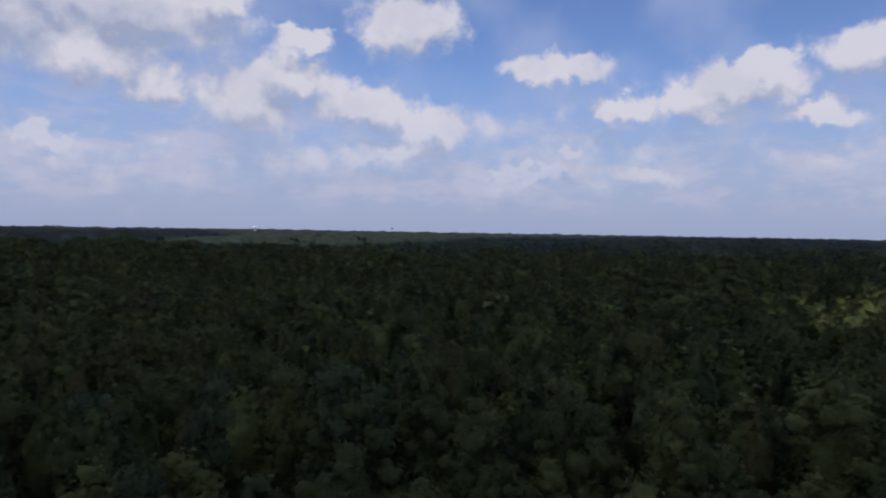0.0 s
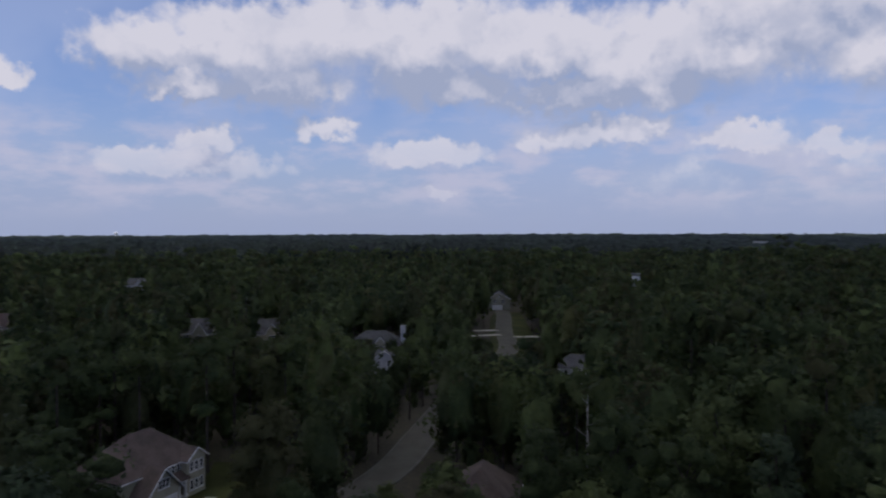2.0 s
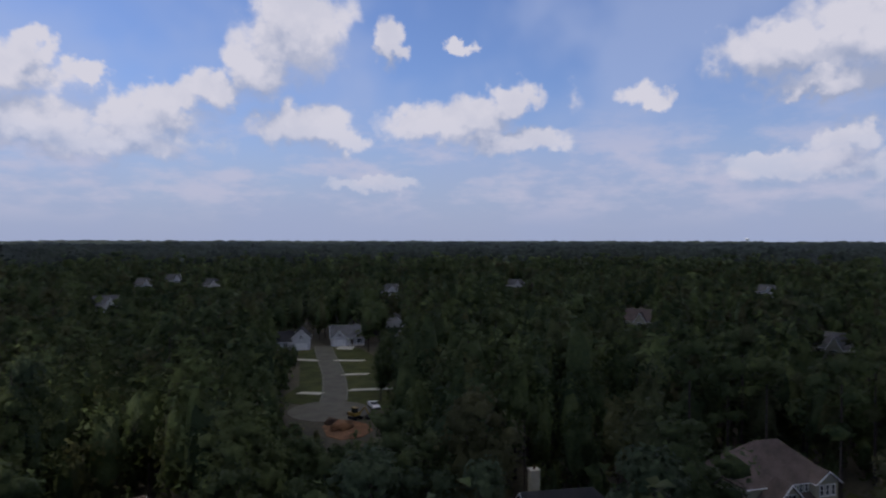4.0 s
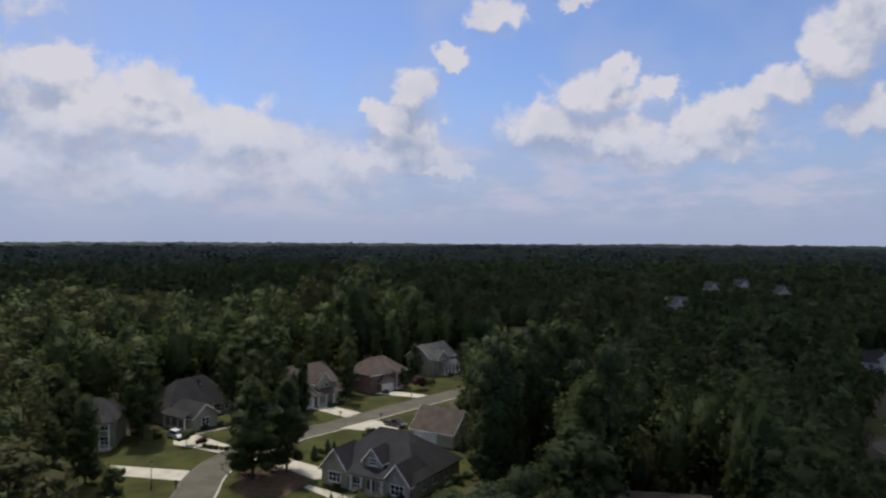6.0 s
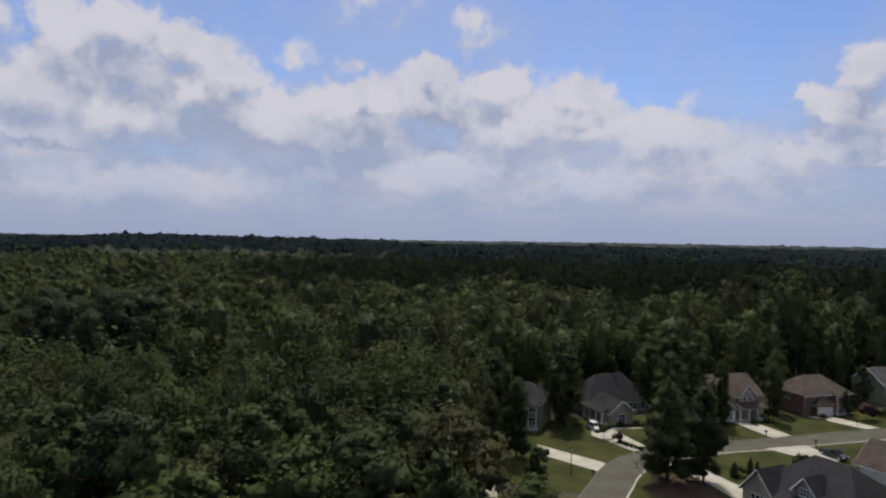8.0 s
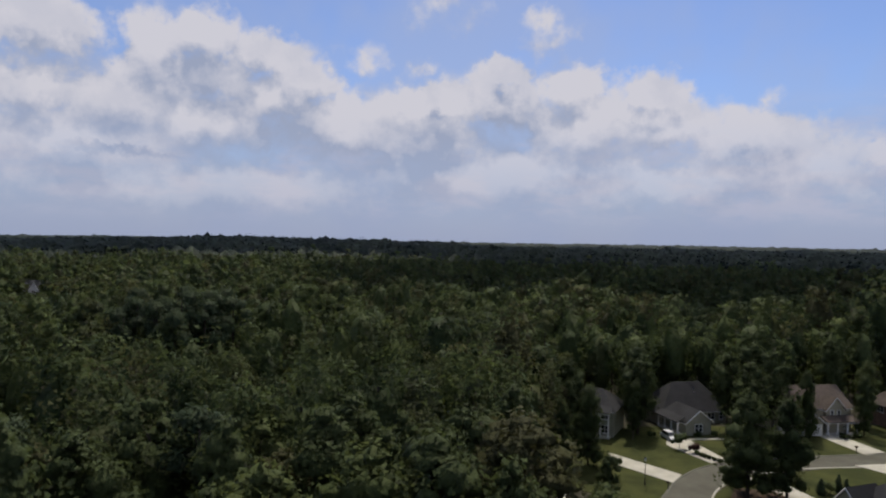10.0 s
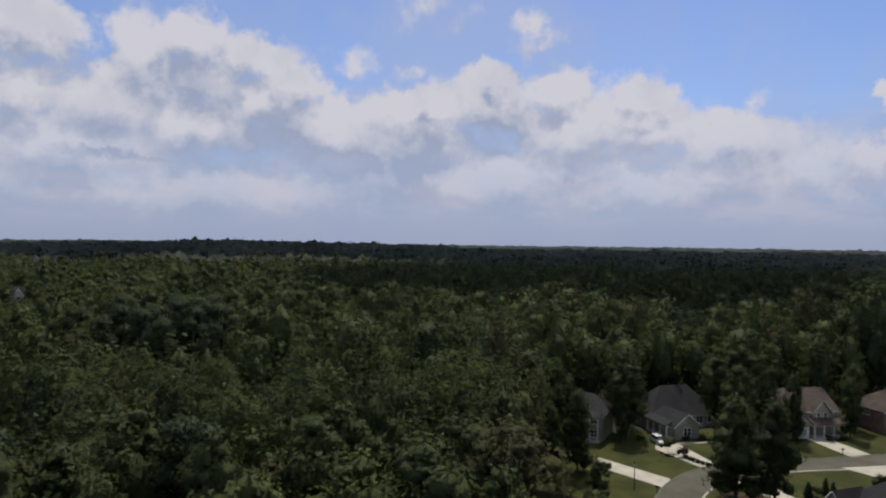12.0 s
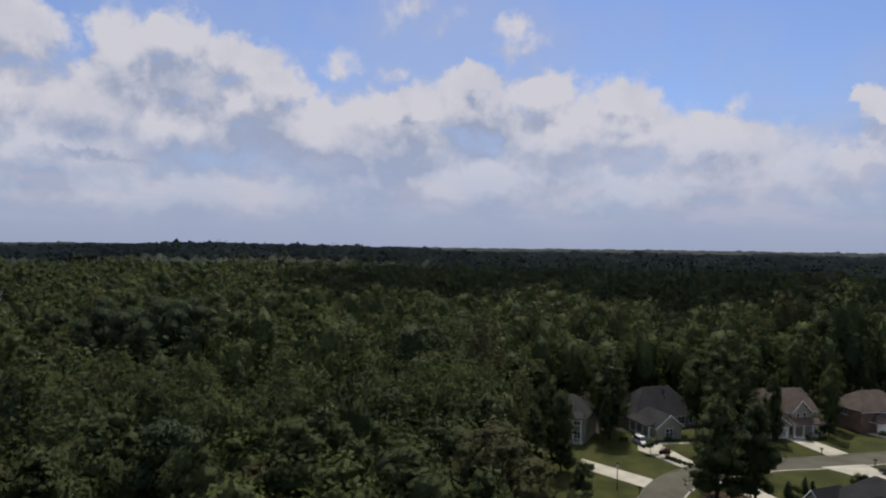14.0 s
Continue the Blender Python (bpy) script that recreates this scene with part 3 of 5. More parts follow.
    def frame_at(self, face, a, b, z):
        """The pose on a wall: face is front, back, left or right at distance b from the house's middle, a along it."""
        return {"front": pose(a, -b, z), "right": pose(b, a, z, 0, 0, 90), "left": pose(-b, -a, z, 0, 0, -90), "back": pose(-a, b, z, 0, 0, 180)}[face]

    def window(self, face, a, b, z, w=0.9, h=1.5, n=1, shutters=False):
        m = self.frame_at(face, a, b, z)
        tw = w * n
        win = part("window", surround(tw, h, 0.12), M["trim"], self.base)
        win.matrix_basis = m
        for k in range(1, n):
            x = -tw / 2 + k * w
            part("mullion", block(bmesh.new(), x - 0.06, -0.065, 0, x + 0.06, 0.02, h), M["trim"], win)
        part("glazing_bar", block(bmesh.new(), -tw / 2, -0.055, h / 2 - 0.04, tw / 2, 0.01, h / 2 + 0.04), M["trim"], win)
        for k in range(n):
            part("pane", block(bmesh.new(), -tw / 2 + k * w + 0.05, -0.03, 0.04, -tw / 2 + (k + 1) * w - 0.05, 0.0, h - 0.04), M["glass"], win)
        part("sill", block(bmesh.new(), -tw / 2 - 0.12, -0.14, -0.14, tw / 2 + 0.12, 0.02, -0.06), M["trim"], win)
        if shutters:
            for s in (-1, 1):
                part("shutter", block(bmesh.new(), s * (tw / 2 + 0.1), -0.06, 0, s * (tw / 2 + 0.5), 0.0, h), M["shutter"], win)

    def door(self, face, a, b, w=1.0, h=2.1):
        m = self.frame_at(face, a, b, 0.15)
        bm = bmesh.new()
        for x in (-w / 2 - 0.1, w / 2):
            block(bm, x, -0.08, 0, x + 0.1, 0.02, h + 0.1)
        block(bm, -w / 2, -0.08, h, w / 2, 0.02, h + 0.1)
        d = part("door_frame", bm, M["trim"], self.base)
        d.matrix_basis = m
        bm = block(bmesh.new(), -w / 2, -0.04, 0, w / 2, 0.0, h)
        for z in (0.25, 1.15):
            for x in (-w / 2 + 0.12, 0.05):
                block(bm, x, -0.06, z, x + w / 2 - 0.18, -0.03, z + 0.75)
        part("door", bm, M["door"], d)
        part("door_knob", rod(bmesh.new(), (w / 2 - 0.1, -0.10, 1.0), (w / 2 - 0.1, -0.03, 1.0), 0.035), M["iron"], d)

    def garage(self, face, a, b, w=4.9, h=2.3, material="trim"):
        m = self.frame_at(face, a, b, 0.05)
        bm = bmesh.new()
        for x in (-w / 2 - 0.14, w / 2):
            block(bm, x, -0.09, 0, x + 0.14, 0.02, h + 0.15)
        block(bm, -w / 2, -0.09, h, w / 2, 0.02, h + 0.15)
        g = part("garage_door", bm, M["trim"], self.base)
        g.matrix_basis = m
        for k in range(4):
            bm = block(bmesh.new(), -w / 2, -0.03, k * h / 4 + 0.01, w / 2, 0.0, (k + 1) * h / 4 - 0.02)
            for j in range(4):
                block(bm, -w / 2 + (j + 0.12) * w / 4, -0.05, k * h / 4 + 0.12, -w / 2 + (j + 0.88) * w / 4, -0.02, (k + 1) * h / 4 - 0.12)
            part("panel", bm, M[material], g)

    def porch(self, face, a, b, w, depth=2.2, h=2.7, posts=4, roof=True):
        m = self.frame_at(face, a, b, 0)
        deck = part("porch", block(bmesh.new(), -w / 2, -depth, 0, w / 2, 0, 0.32, 0.03), M["concrete"], self.base)
        deck.matrix_basis = m
        for k in range(posts):
            x = -w / 2 + 0.25 + k * (w - 0.5) / (posts - 1)
            bm = block(bmesh.new(), x - 0.13, -depth + 0.1, 0.3, x + 0.13, -depth + 0.36, h, 0.01)
            block(bm, x - 0.19, -depth + 0.04, 0.3, x + 0.19, -depth + 0.42, 0.75)
            block(bm, x - 0.18, -depth + 0.05, h - 0.15, x + 0.18, -depth + 0.41, h)
            part("post", bm, M["trim"], deck)
        part("beam", block(bmesh.new(), -w / 2 - 0.1, -depth, h, w / 2 + 0.1, -depth + 0.4, h + 0.32), M["trim"], deck)
        if roof:
            bm = bmesh.new()
            c = [(-w / 2 - 0.3, -depth - 0.3, h + 0.3), (w / 2 + 0.3, -depth - 0.3, h + 0.3), (w / 2 + 0.3, 0.05, h + 1.2), (-w / 2 - 0.3, 0.05, h + 1.2)]
            t = [bm.verts.new((x, y, z + 0.16)) for x, y, z in c]
            l = [bm.verts.new(p) for p in c]
            bm.faces.new(t)
            bm.faces.new(l[::-1])
            for i in range(4):
                bm.faces.new((l[i], l[(i + 1) % 4], t[(i + 1) % 4], t[i]))
            part("porch_roof", bm, M[self.roof], deck)

    def chimney(self, x, y, z0, z1, s=0.9, material="brick"):
        bm = block(bmesh.new(), x - s / 2, y - s / 2, z0, x + s / 2, y + s / 2, z1)
        block(bm, x - s / 2 - 0.08, y - s / 2 - 0.08, z1 - 0.25, x + s / 2 + 0.08, y + s / 2 + 0.08, z1 + 0.02)
        c = part("chimney", bm, M[material], self.base)
        part("flue", rod(bmesh.new(), (x, y, z1), (x, y, z1 + 0.4), 0.16, 0.14), M["clay"], c)

    def vents(self, *spots):
        for x, y, z in spots:
            part("roof_vent", rod(bmesh.new(), (x, y, z - 0.2), (x, y, z + 0.35), 0.07), M["trim"], self.base)


# ---- streets, lawns and drives ----
road("road", [(-4, -92), (-7.5, -105), (-10, -113.5), (-12.6, -121.5), (-18, -129.5), (-31, -138.3), (-42, -143), (-58, -151), (-77, -159.5), (-105, -171), (-150, -184)], 6.4, "grey asphalt street bending between the lots", 3.5, -1)
road("road", [(-80, 12), (-88, 28), (-96, 40), (-105, 51), (-117, 62), (-145, 88), (-184.5, 130), (-225, 157), (-266, 185.5), (-284, 196)], 6.2, "grey asphalt street running through the trees", 2.0)
road("road", [(-147.3, -81.6), (-159, -87.5), (-177, -98), (-194.5, -109.5), (-213, -121.5), (-222, -127)], 6.0, "grey asphalt lane ending in a turning circle")
ring = [(-139 + 9.5 * math.cos(2 * math.pi * k / 40), -78 + 9.5 * math.sin(2 * math.pi * k / 40)) for k in range(40)]
tagged(part("turning_circle", slab(bmesh.new(), ring, -0.2, 0.085), M["asphalt"]), "round asphalt turning circle at the lane's end", "road", kind="structure")
CLEAR.append(ring)
seen(*[(x, y, 0.2) for x, y in ring[::4]], (-127, -72, 0.2), (-120, -65, 0.2), (-124, -60, 0.2), (-130, -64, 0.2), (-150, -93, 0.2), (-160, -96, 0.2), (-155, -72, 0.2))
for k, (line, _) in enumerate(ROADS):
    for p in line[::4]:
        if (k == 0 and p[0] > -82) or k == 2 or (k == 1 and (p[0] < -180 or -108 < p[0] < -94)):
            seen((p[0], p[1], 0.2))

lawn("lawn", [(-4, -100), (-12, -98), (-30, -101), (-36, -95), (-41, -92), (-56, -102), (-62, -113), (-66, -128), (-72, -152), (-40, -139), (-20, -127), (-14, -116), (-5, -106)])
lawn("lawn", [(12, -113), (-6, -109), (-12, -124), (-20, -133), (-44, -147), (-80, -162), (-100, -172), (-98, -186), (-60, -175), (-40, -168), (-4, -155), (10, -146)])
lawn("lawn", [(-143, -95), (-160, -99), (-196, -121), (-208, -130), (-218, -126), (-222, -112), (-205, -96), (-170, -70), (-147, -64), (-140, -72)], "dim green lawn beside the lane")
lawn("lawn", [(-92, 14), (-106, 27), (-116, 33), (-122, 24), (-112, 20), (-101, 8)], "dim green back lawn beside the house")
lawn("lawn", [(-170, 112), (-210, 140), (-262, 175), (-280, 190), (-272, 200), (-225, 170), (-178, 140)], "dim green verge along the street")
# brown patch for mulch and for the street trees' shade, both in its colour
lawn("mulch_bed", [(-15.5, -111), (-18, -121), (-27, -121), (-27, -110), (-22, -106)], "bare brown mulch and painted tree shade under the street trees", "mulch", 0.08)
lawn("clay_ground", [(-131.5, -73.2), (-127, -73), (-121, -68.5), (-119.5, -64.5), (-123, -61.5), (-128, -61.5), (-132.0, -65), (-133.4, -69)], "bare orange clay of a building plot", "clay", 0.07)
seen((-20, -113, 0.2), (-30, -122, 0.2), (-60, -158, 0.2), (-75, -172, 0.2), (-5, -113, 0.2), (-5, -133, 0.2), (-18, -140, 0.2), (-170, -88, 0.2), (-180, -108, 0.2), (-110, 26, 0.2), (-36, -128, 0.2), (-52, -100, 0.2), (-30, -108, 0.2), (-24, -110, 0.2))

drive([(-10.0, -124.8), (2.5, -133.6), (3.0, -128.3), (-8.4, -120.0)])
drive([(-19.0, -135.6), (-15.8, -133.0), (-8.4, -142.2), (-8.8, -148.6), (-12.5, -148.8)])
drive([(-12.4, -147.0), (-20.0, -150.0), (-20.4, -151.4), (-12.4, -148.4)], "front_walk", "narrow pale concrete walk to a front door")
drive([(-49.6, -150.6), (-45.2, -147.8), (-39.6, -160.2), (-43.8, -162.4)])
drive([(-43.8, -161.4), (-46.0, -164.6), (-44.8, -165.0), (-42.8, -162.0)], "front_walk", "narrow pale concrete walk to a front door")
drive([(-71.0, -161.2), (-67.3, -159.6), (-58.6, -168.4), (-63.4, -170.2)])
drive([(-63.8, -169.0), (-68.2, -175.4), (-67.0, -176.4), (-62.6, -170.0)], "front_walk", "narrow pale concrete walk to a front door")
drive([(10.2, -110.6), (8.5, -110.6), (7.8, -103.5), (9.6, -103.5)], label="short pale concrete driveway between the trees")
seen((9.2, -109.5, 0.2), (7.0, -109.5, 0.2))
drive([(-41.2, -140.2), (-49.9, -144.0), (-54.0, -136.2), (-50.0, -132.6)])
drive([(-20.5, -126.2), (-24.6, -129.0), (-31.0, -117.4), (-30.4, -111.8), (-28.6, -111.6), (-25.4, -119.0)])
drive([(-26.0, -109.0), (-27.2, -109.6), (-30.0, -104.6), (-32.0, -101.8), (-31.0, -100.8), (-28.4, -103.0)], "front_walk", "curved pale concrete walk to a front door")
for ax, ay, bx, by in ((-194.1, -122.9, -195.0, -113.6), (-152.4, -94.5, -153.9, -88.5), (-197.3, -108.6, -200.2, -99.5), (-177.3, -95.0, -181.0, -88.5), (-159.9, -83.6, -165.5, -74.0)):
    drive([(ax - 1.3, ay), (ax + 1.3, ay), (bx + 1.3, by), (bx - 1.3, by)], label="grey concrete driveway across a dim lawn")
drive([(-217.4, -119.4), (-218.4, -113.4), (-225.0, -115.5), (-224.0, -121.0)], label="grey concrete parking pad before a garage")
for ax, ay, bx, by in ((-221, 136.5, -217.5, 150.0), (-209.9, 151.5, -206.0, 160.0), (-231, 147, -228, 156)):
    drive([(ax - 1.6, ay), (ax + 1.6, ay), (bx + 1.6, by), (bx - 1.6, by)], label="grey concrete driveway across a dim lawn")
drive([(-104.4, 18.2), (-106.2, 19.5), (-105.4, 20.9), (-103.8, 20.3)], "patio", "small pale concrete patio by the house")

seen((0, -118, 0.2), (-3.7, -117.9, 0.3), (1.5, -128, 0.2), (-2, -112, 0.2), (-14, -107, 0.2), (-20, -107, 0.2), (-9, -107, 0.2), (-26, -104, 0.2), (3, -147, 3.0))
seen((-92, -20, 6.5), (-88.7, -18.9, 5.5), (-93, -11, 5.5), (-91, -14, 4.5), (-88, -20, 4.0), (-89, -9, 4.5))
seen((-108, 7.0, 5.5), (-106, 5.5, 4.0), (-100, 6.0, 3.5), (-110, 8.6, 7.0))
# house corners and garden beds that show from the lookout
seen((-29.6, -110.8, 0.5), (-34.6, -103.5, 0.5), (-39.7, -96.3, 0.5), (-46, -100.3, 0.5), (-52.3, -104.3, 1.0), (-110, 20, 1.0), (-104, 14.5, 1.0), (-99, 8, 3.0), (-57, -117, 1.5))

# ---- houses along the sunny street ----
NEAR = "houses of the sunny street"
h = Place("house", -41.0, -107.5, 125, "grey one-storey house with charcoal hip roof and white gables", "siding_grey", "roof_charcoal", NEAR)
h.wing(0, 0, 17.5, 14.5, 3.0, 8.2, "x", (6.0, 6.0))
h.wing(-5.9, -4.6, 5.4, 7.4, 3.0, 6.2, "y", (0, 2.0))
h.wing(6.3, -4.7, 4.6, 7.2, 3.0, 5.6, "y", (0, 2.0), wall="stone")
h.wing(0.6, -4.2, 3.2, 5.0, 5.0, 6.8, "y", (0, 1.6), base=3.2)
h.porch("front", 0.6, 7.25, 6.4, 1.6, 2.6, 4)
h.window("front", -5.9, 8.3, 0.8, 0.8, 1.6, 3)
h.window("front", -2.2, 7.25, 0.8, 0.8, 1.6, 2)
h.door("front", 0.6, 7.25, 1.6)
h.window("front", 2.6, 7.25, 0.8, 0.8, 1.6, 1)
h.window("front", 6.3, 8.3, 0.8, 0.8, 1.6, 3)
h.window("front", 0.6, 6.7, 4.1, 0.5, 1.1, 3)
h.window("right", -1.0, 8.75, 1.0, 0.8, 1.5, 2)
h.window("right", 2.6, 8.75, 1.0, 0.8, 1.5, 1)
h.window("right", -4.4, 8.75, 1.0, 0.8, 1.5, 1)
h.garage("left", 0.5, 8.75, 5.0)
h.vents((3, 2.5, 6.6), (-2, 3, 6.2))

h = Place("house", -57.8, -123.9, 124, "cream-sided house with brown gable roof behind the grey one", "siding_cream", "roof_brown", NEAR)
h.wing(0, 0, 9.4, 8.2, 3.0, 6.5, "x")
h.window("right", -2.0, 4.7, 1.0, 0.9, 1.5, 1, True)
h.window("right", 2.0, 4.7, 1.0, 0.9, 1.5, 1, True)
h.window("right", 0, 4.7, 3.8, 0.8, 1.0, 1)
h.garage("front", -1.5, 4.1)

h = Place("house", -84.5, -190.5, 207, "two-storey sage house with grey gable roof and white porch", "siding_sage", "roof_grey", NEAR)
h.wing(0.3, 0, 11.8, 9.6, 5.2, 8.7, "x")
h.wing(-1.6, -4.2, 4.0, 3.2, 5.2, 7.4, "y", (0, 1.2), wall="siding_sage")
h.porch("front", 1.0, 5.8, 7.6, 2.0, 2.6, 5)
h.window("front", -1.6, 5.8, 3.3, 0.8, 1.4, 2)
h.window("front", 3.0, 4.8, 3.3, 0.9, 1.4, 2)
h.window("front", 3.0, 4.8, 0.8, 0.9, 1.5, 2)
h.door("front", 0.8, 4.8)
h.window("right", 0, 6.2, 3.3, 0.9, 1.4, 2)
h.window("left", -2, 5.6, 1.0, 0.9, 1.5, 2)

h = Place("house", -63.0, -176.5, 204, "red brick house with brown hip roof and white garage", "brick", "roof_brown", NEAR)
h.wing(-1.2, 0, 13.4, 10, 5.0, 8.4, "x", (4.0, 4.2))
h.wing(-3.0, -4.6, 4.9, 3.6, 2.9, 4.6, "y", (1.2, 1.2))
h.garage("front", -3.0, 6.4, 4.0)
h.window("front", -3.0, 5.0, 3.5, 0.6, 1.2, 1)
h.window("front", -1.9, 5.0, 3.5, 0.6, 1.2, 1)
h.porch("front", 1.6, 5.0, 2.8, 1.5, 4.2, 2)
h.door("front", 1.6, 5.0)
h.window("front", 4.0, 5.0, 0.8, 0.9, 1.5, 1)
h.window("front", 4.0, 5.0, 3.3, 0.9, 1.3, 1)
h.window("left", 0, 7.9, 3.2, 0.9, 1.3, 2)

h = Place("house", -39.5, -167.5, 204, "two-storey cream house with brown roof and long porch", "siding_cream", "roof_brown", NEAR)
h.wing(-2.0, 0, 17, 10.5, 5.5, 9.2, "x", (4.0, 0))
h.wing(2.0, -4.2, 4.2, 4.0, 5.5, 7.8, "y", (0, 1.2))
h.wing(-4.4, -5.2, 5.2, 4.4, 3.0, 5.0, "y", (0, 1.4))
h.garage("front", -4.4, 7.4, 4.4)
h.porch("front", 2.4, 6.2, 7.4, 2.0, 2.7, 4)
h.window("front", 1.2, 6.2, 3.5, 0.8, 1.6, 1)
h.window("front", 2.8, 6.2, 3.5, 0.8, 1.6, 1)
h.door("front", 1.0, 5.25)
h.window("front", 4.2, 5.25, 0.8, 0.9, 1.6, 2)

h = Place("house", -12.8, -166.1, 210, "one-storey grey house with charcoal hip roof and long gabled wing", "siding_grey", "roof_charcoal", NEAR)
h.wing(0, 0, 17, 11, 3.0, 8.3, "x", (6.0, 4.0))
h.wing(-5.0, -9.2, 6.0, 9.0, 3.0, 5.3, "y", (0, 1.0))
h.porch("left", 9.0, 8.0, 7.6, 1.5, 2.5, 4)
h.window("front", -5.0, 13.7, 0.8, 0.9, 1.6, 2)
h.window("front", 4.0, 5.5, 0.8, 0.9, 1.6, 2)
h.window("front", 6.6, 5.5, 0.8, 0.9, 1.6, 1)
h.door("front", 1.0, 5.5)
h.vents((2.0, -2.0, 6.6),)

h = Place("house", 6.3, -150.2, 168, "two-storey sage house with white columns among the trees", "siding_sage", "roof_charcoal", NEAR)
h.wing(0, 0, 11, 10, 5.6, 8.8, "x", (3.5, 3.5))
del SIGHT[-2:]
seen((2.6, -144.6, 1.2), (3.6, -144.6, 4.6), (2.4, -146.0, 6.2))
h.porch("front", 2.4, 5.0, 5.4, 1.8, 5.0, 4)
for z in (0.8, 3.6):
    h.window("front", 1.4, 5.0, z, 0.8, 1.6, 2)
    h.window("front", 3.8, 5.0, z, 0.8, 1.6, 2)
    h.window("front", -3.2, 5.0, z, 0.8, 1.6, 2)

h = Place("house", -61.5, -69.0, 145, "low house with brown shingle roof between tall trees", "siding_grey", "roof_brown", NEAR)
h.wing(0, 0, 15, 11, 3.0, 7.4, "x", (4.5, 0))
h.wing(4.6, -4.4, 4.6, 5.4, 3.0, 6.0, "y", (0, 1.8))
h.window("front", 4.6, 7.1, 0.9, 0.8, 1.5, 2)
h.window("front", -2.5, 5.5, 0.9, 0.8, 1.5, 2)
h.door("front", 1.0, 5.5)

h = Place("house", -90.0, -14.0, 120.5, "low house with charcoal roof and cream chimney", "siding_grey", "roof_charcoal", "houses in the cloud's shade")
h.wing(0, 0, 14, 10, 3.0, 7.0, "x", (0, 4.5))
h.chimney(-4.1, 4.4, 3.0, 8.4, 1.3, "siding_cream")
h.window("front", -3.5, 5.0, 0.9, 0.9, 1.5, 2)
h.door("front", 0.5, 5.0)
h.window("front", 4.0, 5.0, 0.9, 0.9, 1.5, 2)
h.vents((-6.0, -2.5, 4.9), (-5.0, -1.5, 5.6))

# ---- houses in the shade of the cloud ----
DIM = "houses in the cloud's shade"
h = Place("house", -107.4, 10.2, 126, "two-storey pale sided house with brown hip roof", "siding_sage", "roof_brown", DIM)
h.wing(2.4, 2.3, 14.6, 9.8, 5.8, 10.2, "x", (5.2, 5.2))
h.wing(7.6, -2.2, 3.7, 3.4, 5.8, 7.2, "y", (0, 1.2), wall="siding_cream")
h.wing(-0.5, -3.6, 5.8, 4.2, 3.6, 6.7, "y", (0, 1.5), wall="siding_cream")
for z in (0.9, 3.7):
    for x in (6.6, 7.6, 8.6):
        h.window("front", x, 3.9, z, 0.62, 1.5, 1)
for x in (3.2, 4.2, 5.2):
    h.window("front", x, 2.6, 4.0, 0.55, 1.3, 1)
h.window("front", -0.5, 5.7, 3.9, 0.66, 1.3, 3)
h.garage("front", -0.5, 5.7, 4.6)
h.porch("front", 4.1, 2.6, 3.2, 1.5, 2.7, 3)
h.door("front", 4.1, 2.6)
for y in (0.4, 4.2):
    h.window("right", y, 9.7, 3.8, 0.8, 1.5, 2)
    h.window("right", y, 9.7, 0.9, 0.8, 1.5, 2)
seen((-112.0, 18.5, 1.0), (-106.5, 16.0, 0.6), (-103.5, 12.0, 1.5), (-109.0, 18.5, 3.5))

h = Place("house", -80.0, 52.0, 140, "low house with pale brown roof under the trees", "siding_cream", "roof_brown", DIM)
h.wing(0, 0, 12, 10, 3.1, 7.2, "x", (4.0, 4.0))
h.window("front", -3, 5.0, 0.9, 0.9, 1.5, 2)
h.door("front", 1, 5.0)

h = Place("house", -215.5, -132.4, 120, "small white house with a gabled garage", "siding_white", "roof_charcoal", DIM)
h.wing(0, 0, 6.2, 10, 4.6, 7.4, "y")
h.garage("front", 0, 5.0, 4.4)
h.window("front", 0, 5.0, 4.0, 0.6, 1.2, 2)
h.wing(-5.6, 1.5, 5.4, 8, 3.0, 6.0, "x")
h.window("front", -5.6, 2.5, 1.0, 0.7, 1.4, 2)

h = Place("house", -231.5, -122.0, 118, "white house with grey roof and gabled garage", "siding_white", "roof_grey", DIM)
h.wing(0, 0, 12.5, 10, 3.2, 7.0, "x")
h.wing(-3.0, -4.9, 5.6, 5.0, 3.0, 5.8, "y", (0, 1.5))
h.garage("front", -3.0, 7.4, 4.4)
h.window("front", -3.0, 7.4, 3.6, 0.55, 0.9, 3)
h.porch("front", 3.2, 5.0, 5.6, 1.8, 2.6, 3)
h.door("front", 1.6, 5.0)
h.window("front", 4.2, 5.0, 0.9, 0.8, 1.5, 2)

h = Place("house", -256.5, -113.4, 112, "pale house with a gabled upper window among trees", "siding_white", "roof_grey", DIM)
h.wing(0, 0, 9, 11, 5.6, 8.8, "y")
h.window("front", -2.4, 5.5, 3.6, 0.8, 1.5, 1)
h.window("front", 0, 5.5, 3.6, 0.8, 1.5, 1)
h.window("front", 2.4, 5.5, 3.6, 0.8, 1.5, 1)
h.porch("front", 0, 5.5, 8.4, 1.8, 2.7, 4)

h = Place("house", -291.0, 200.0, 56, "grey gabled house at the end of the street", "siding_grey", "roof_grey", DIM)
h.wing(0, 0, 11, 10, 5.6, 9.2, "y")
h.window("front", -2, 5.0, 3.6, 0.9, 1.5, 2)
h.window("front", 2, 5.0, 3.6, 0.9, 1.5, 2)
h.window("front", 0, 5.0, 6.6, 0.8, 1.0, 1)
h.garage("front", -1, 5.0)

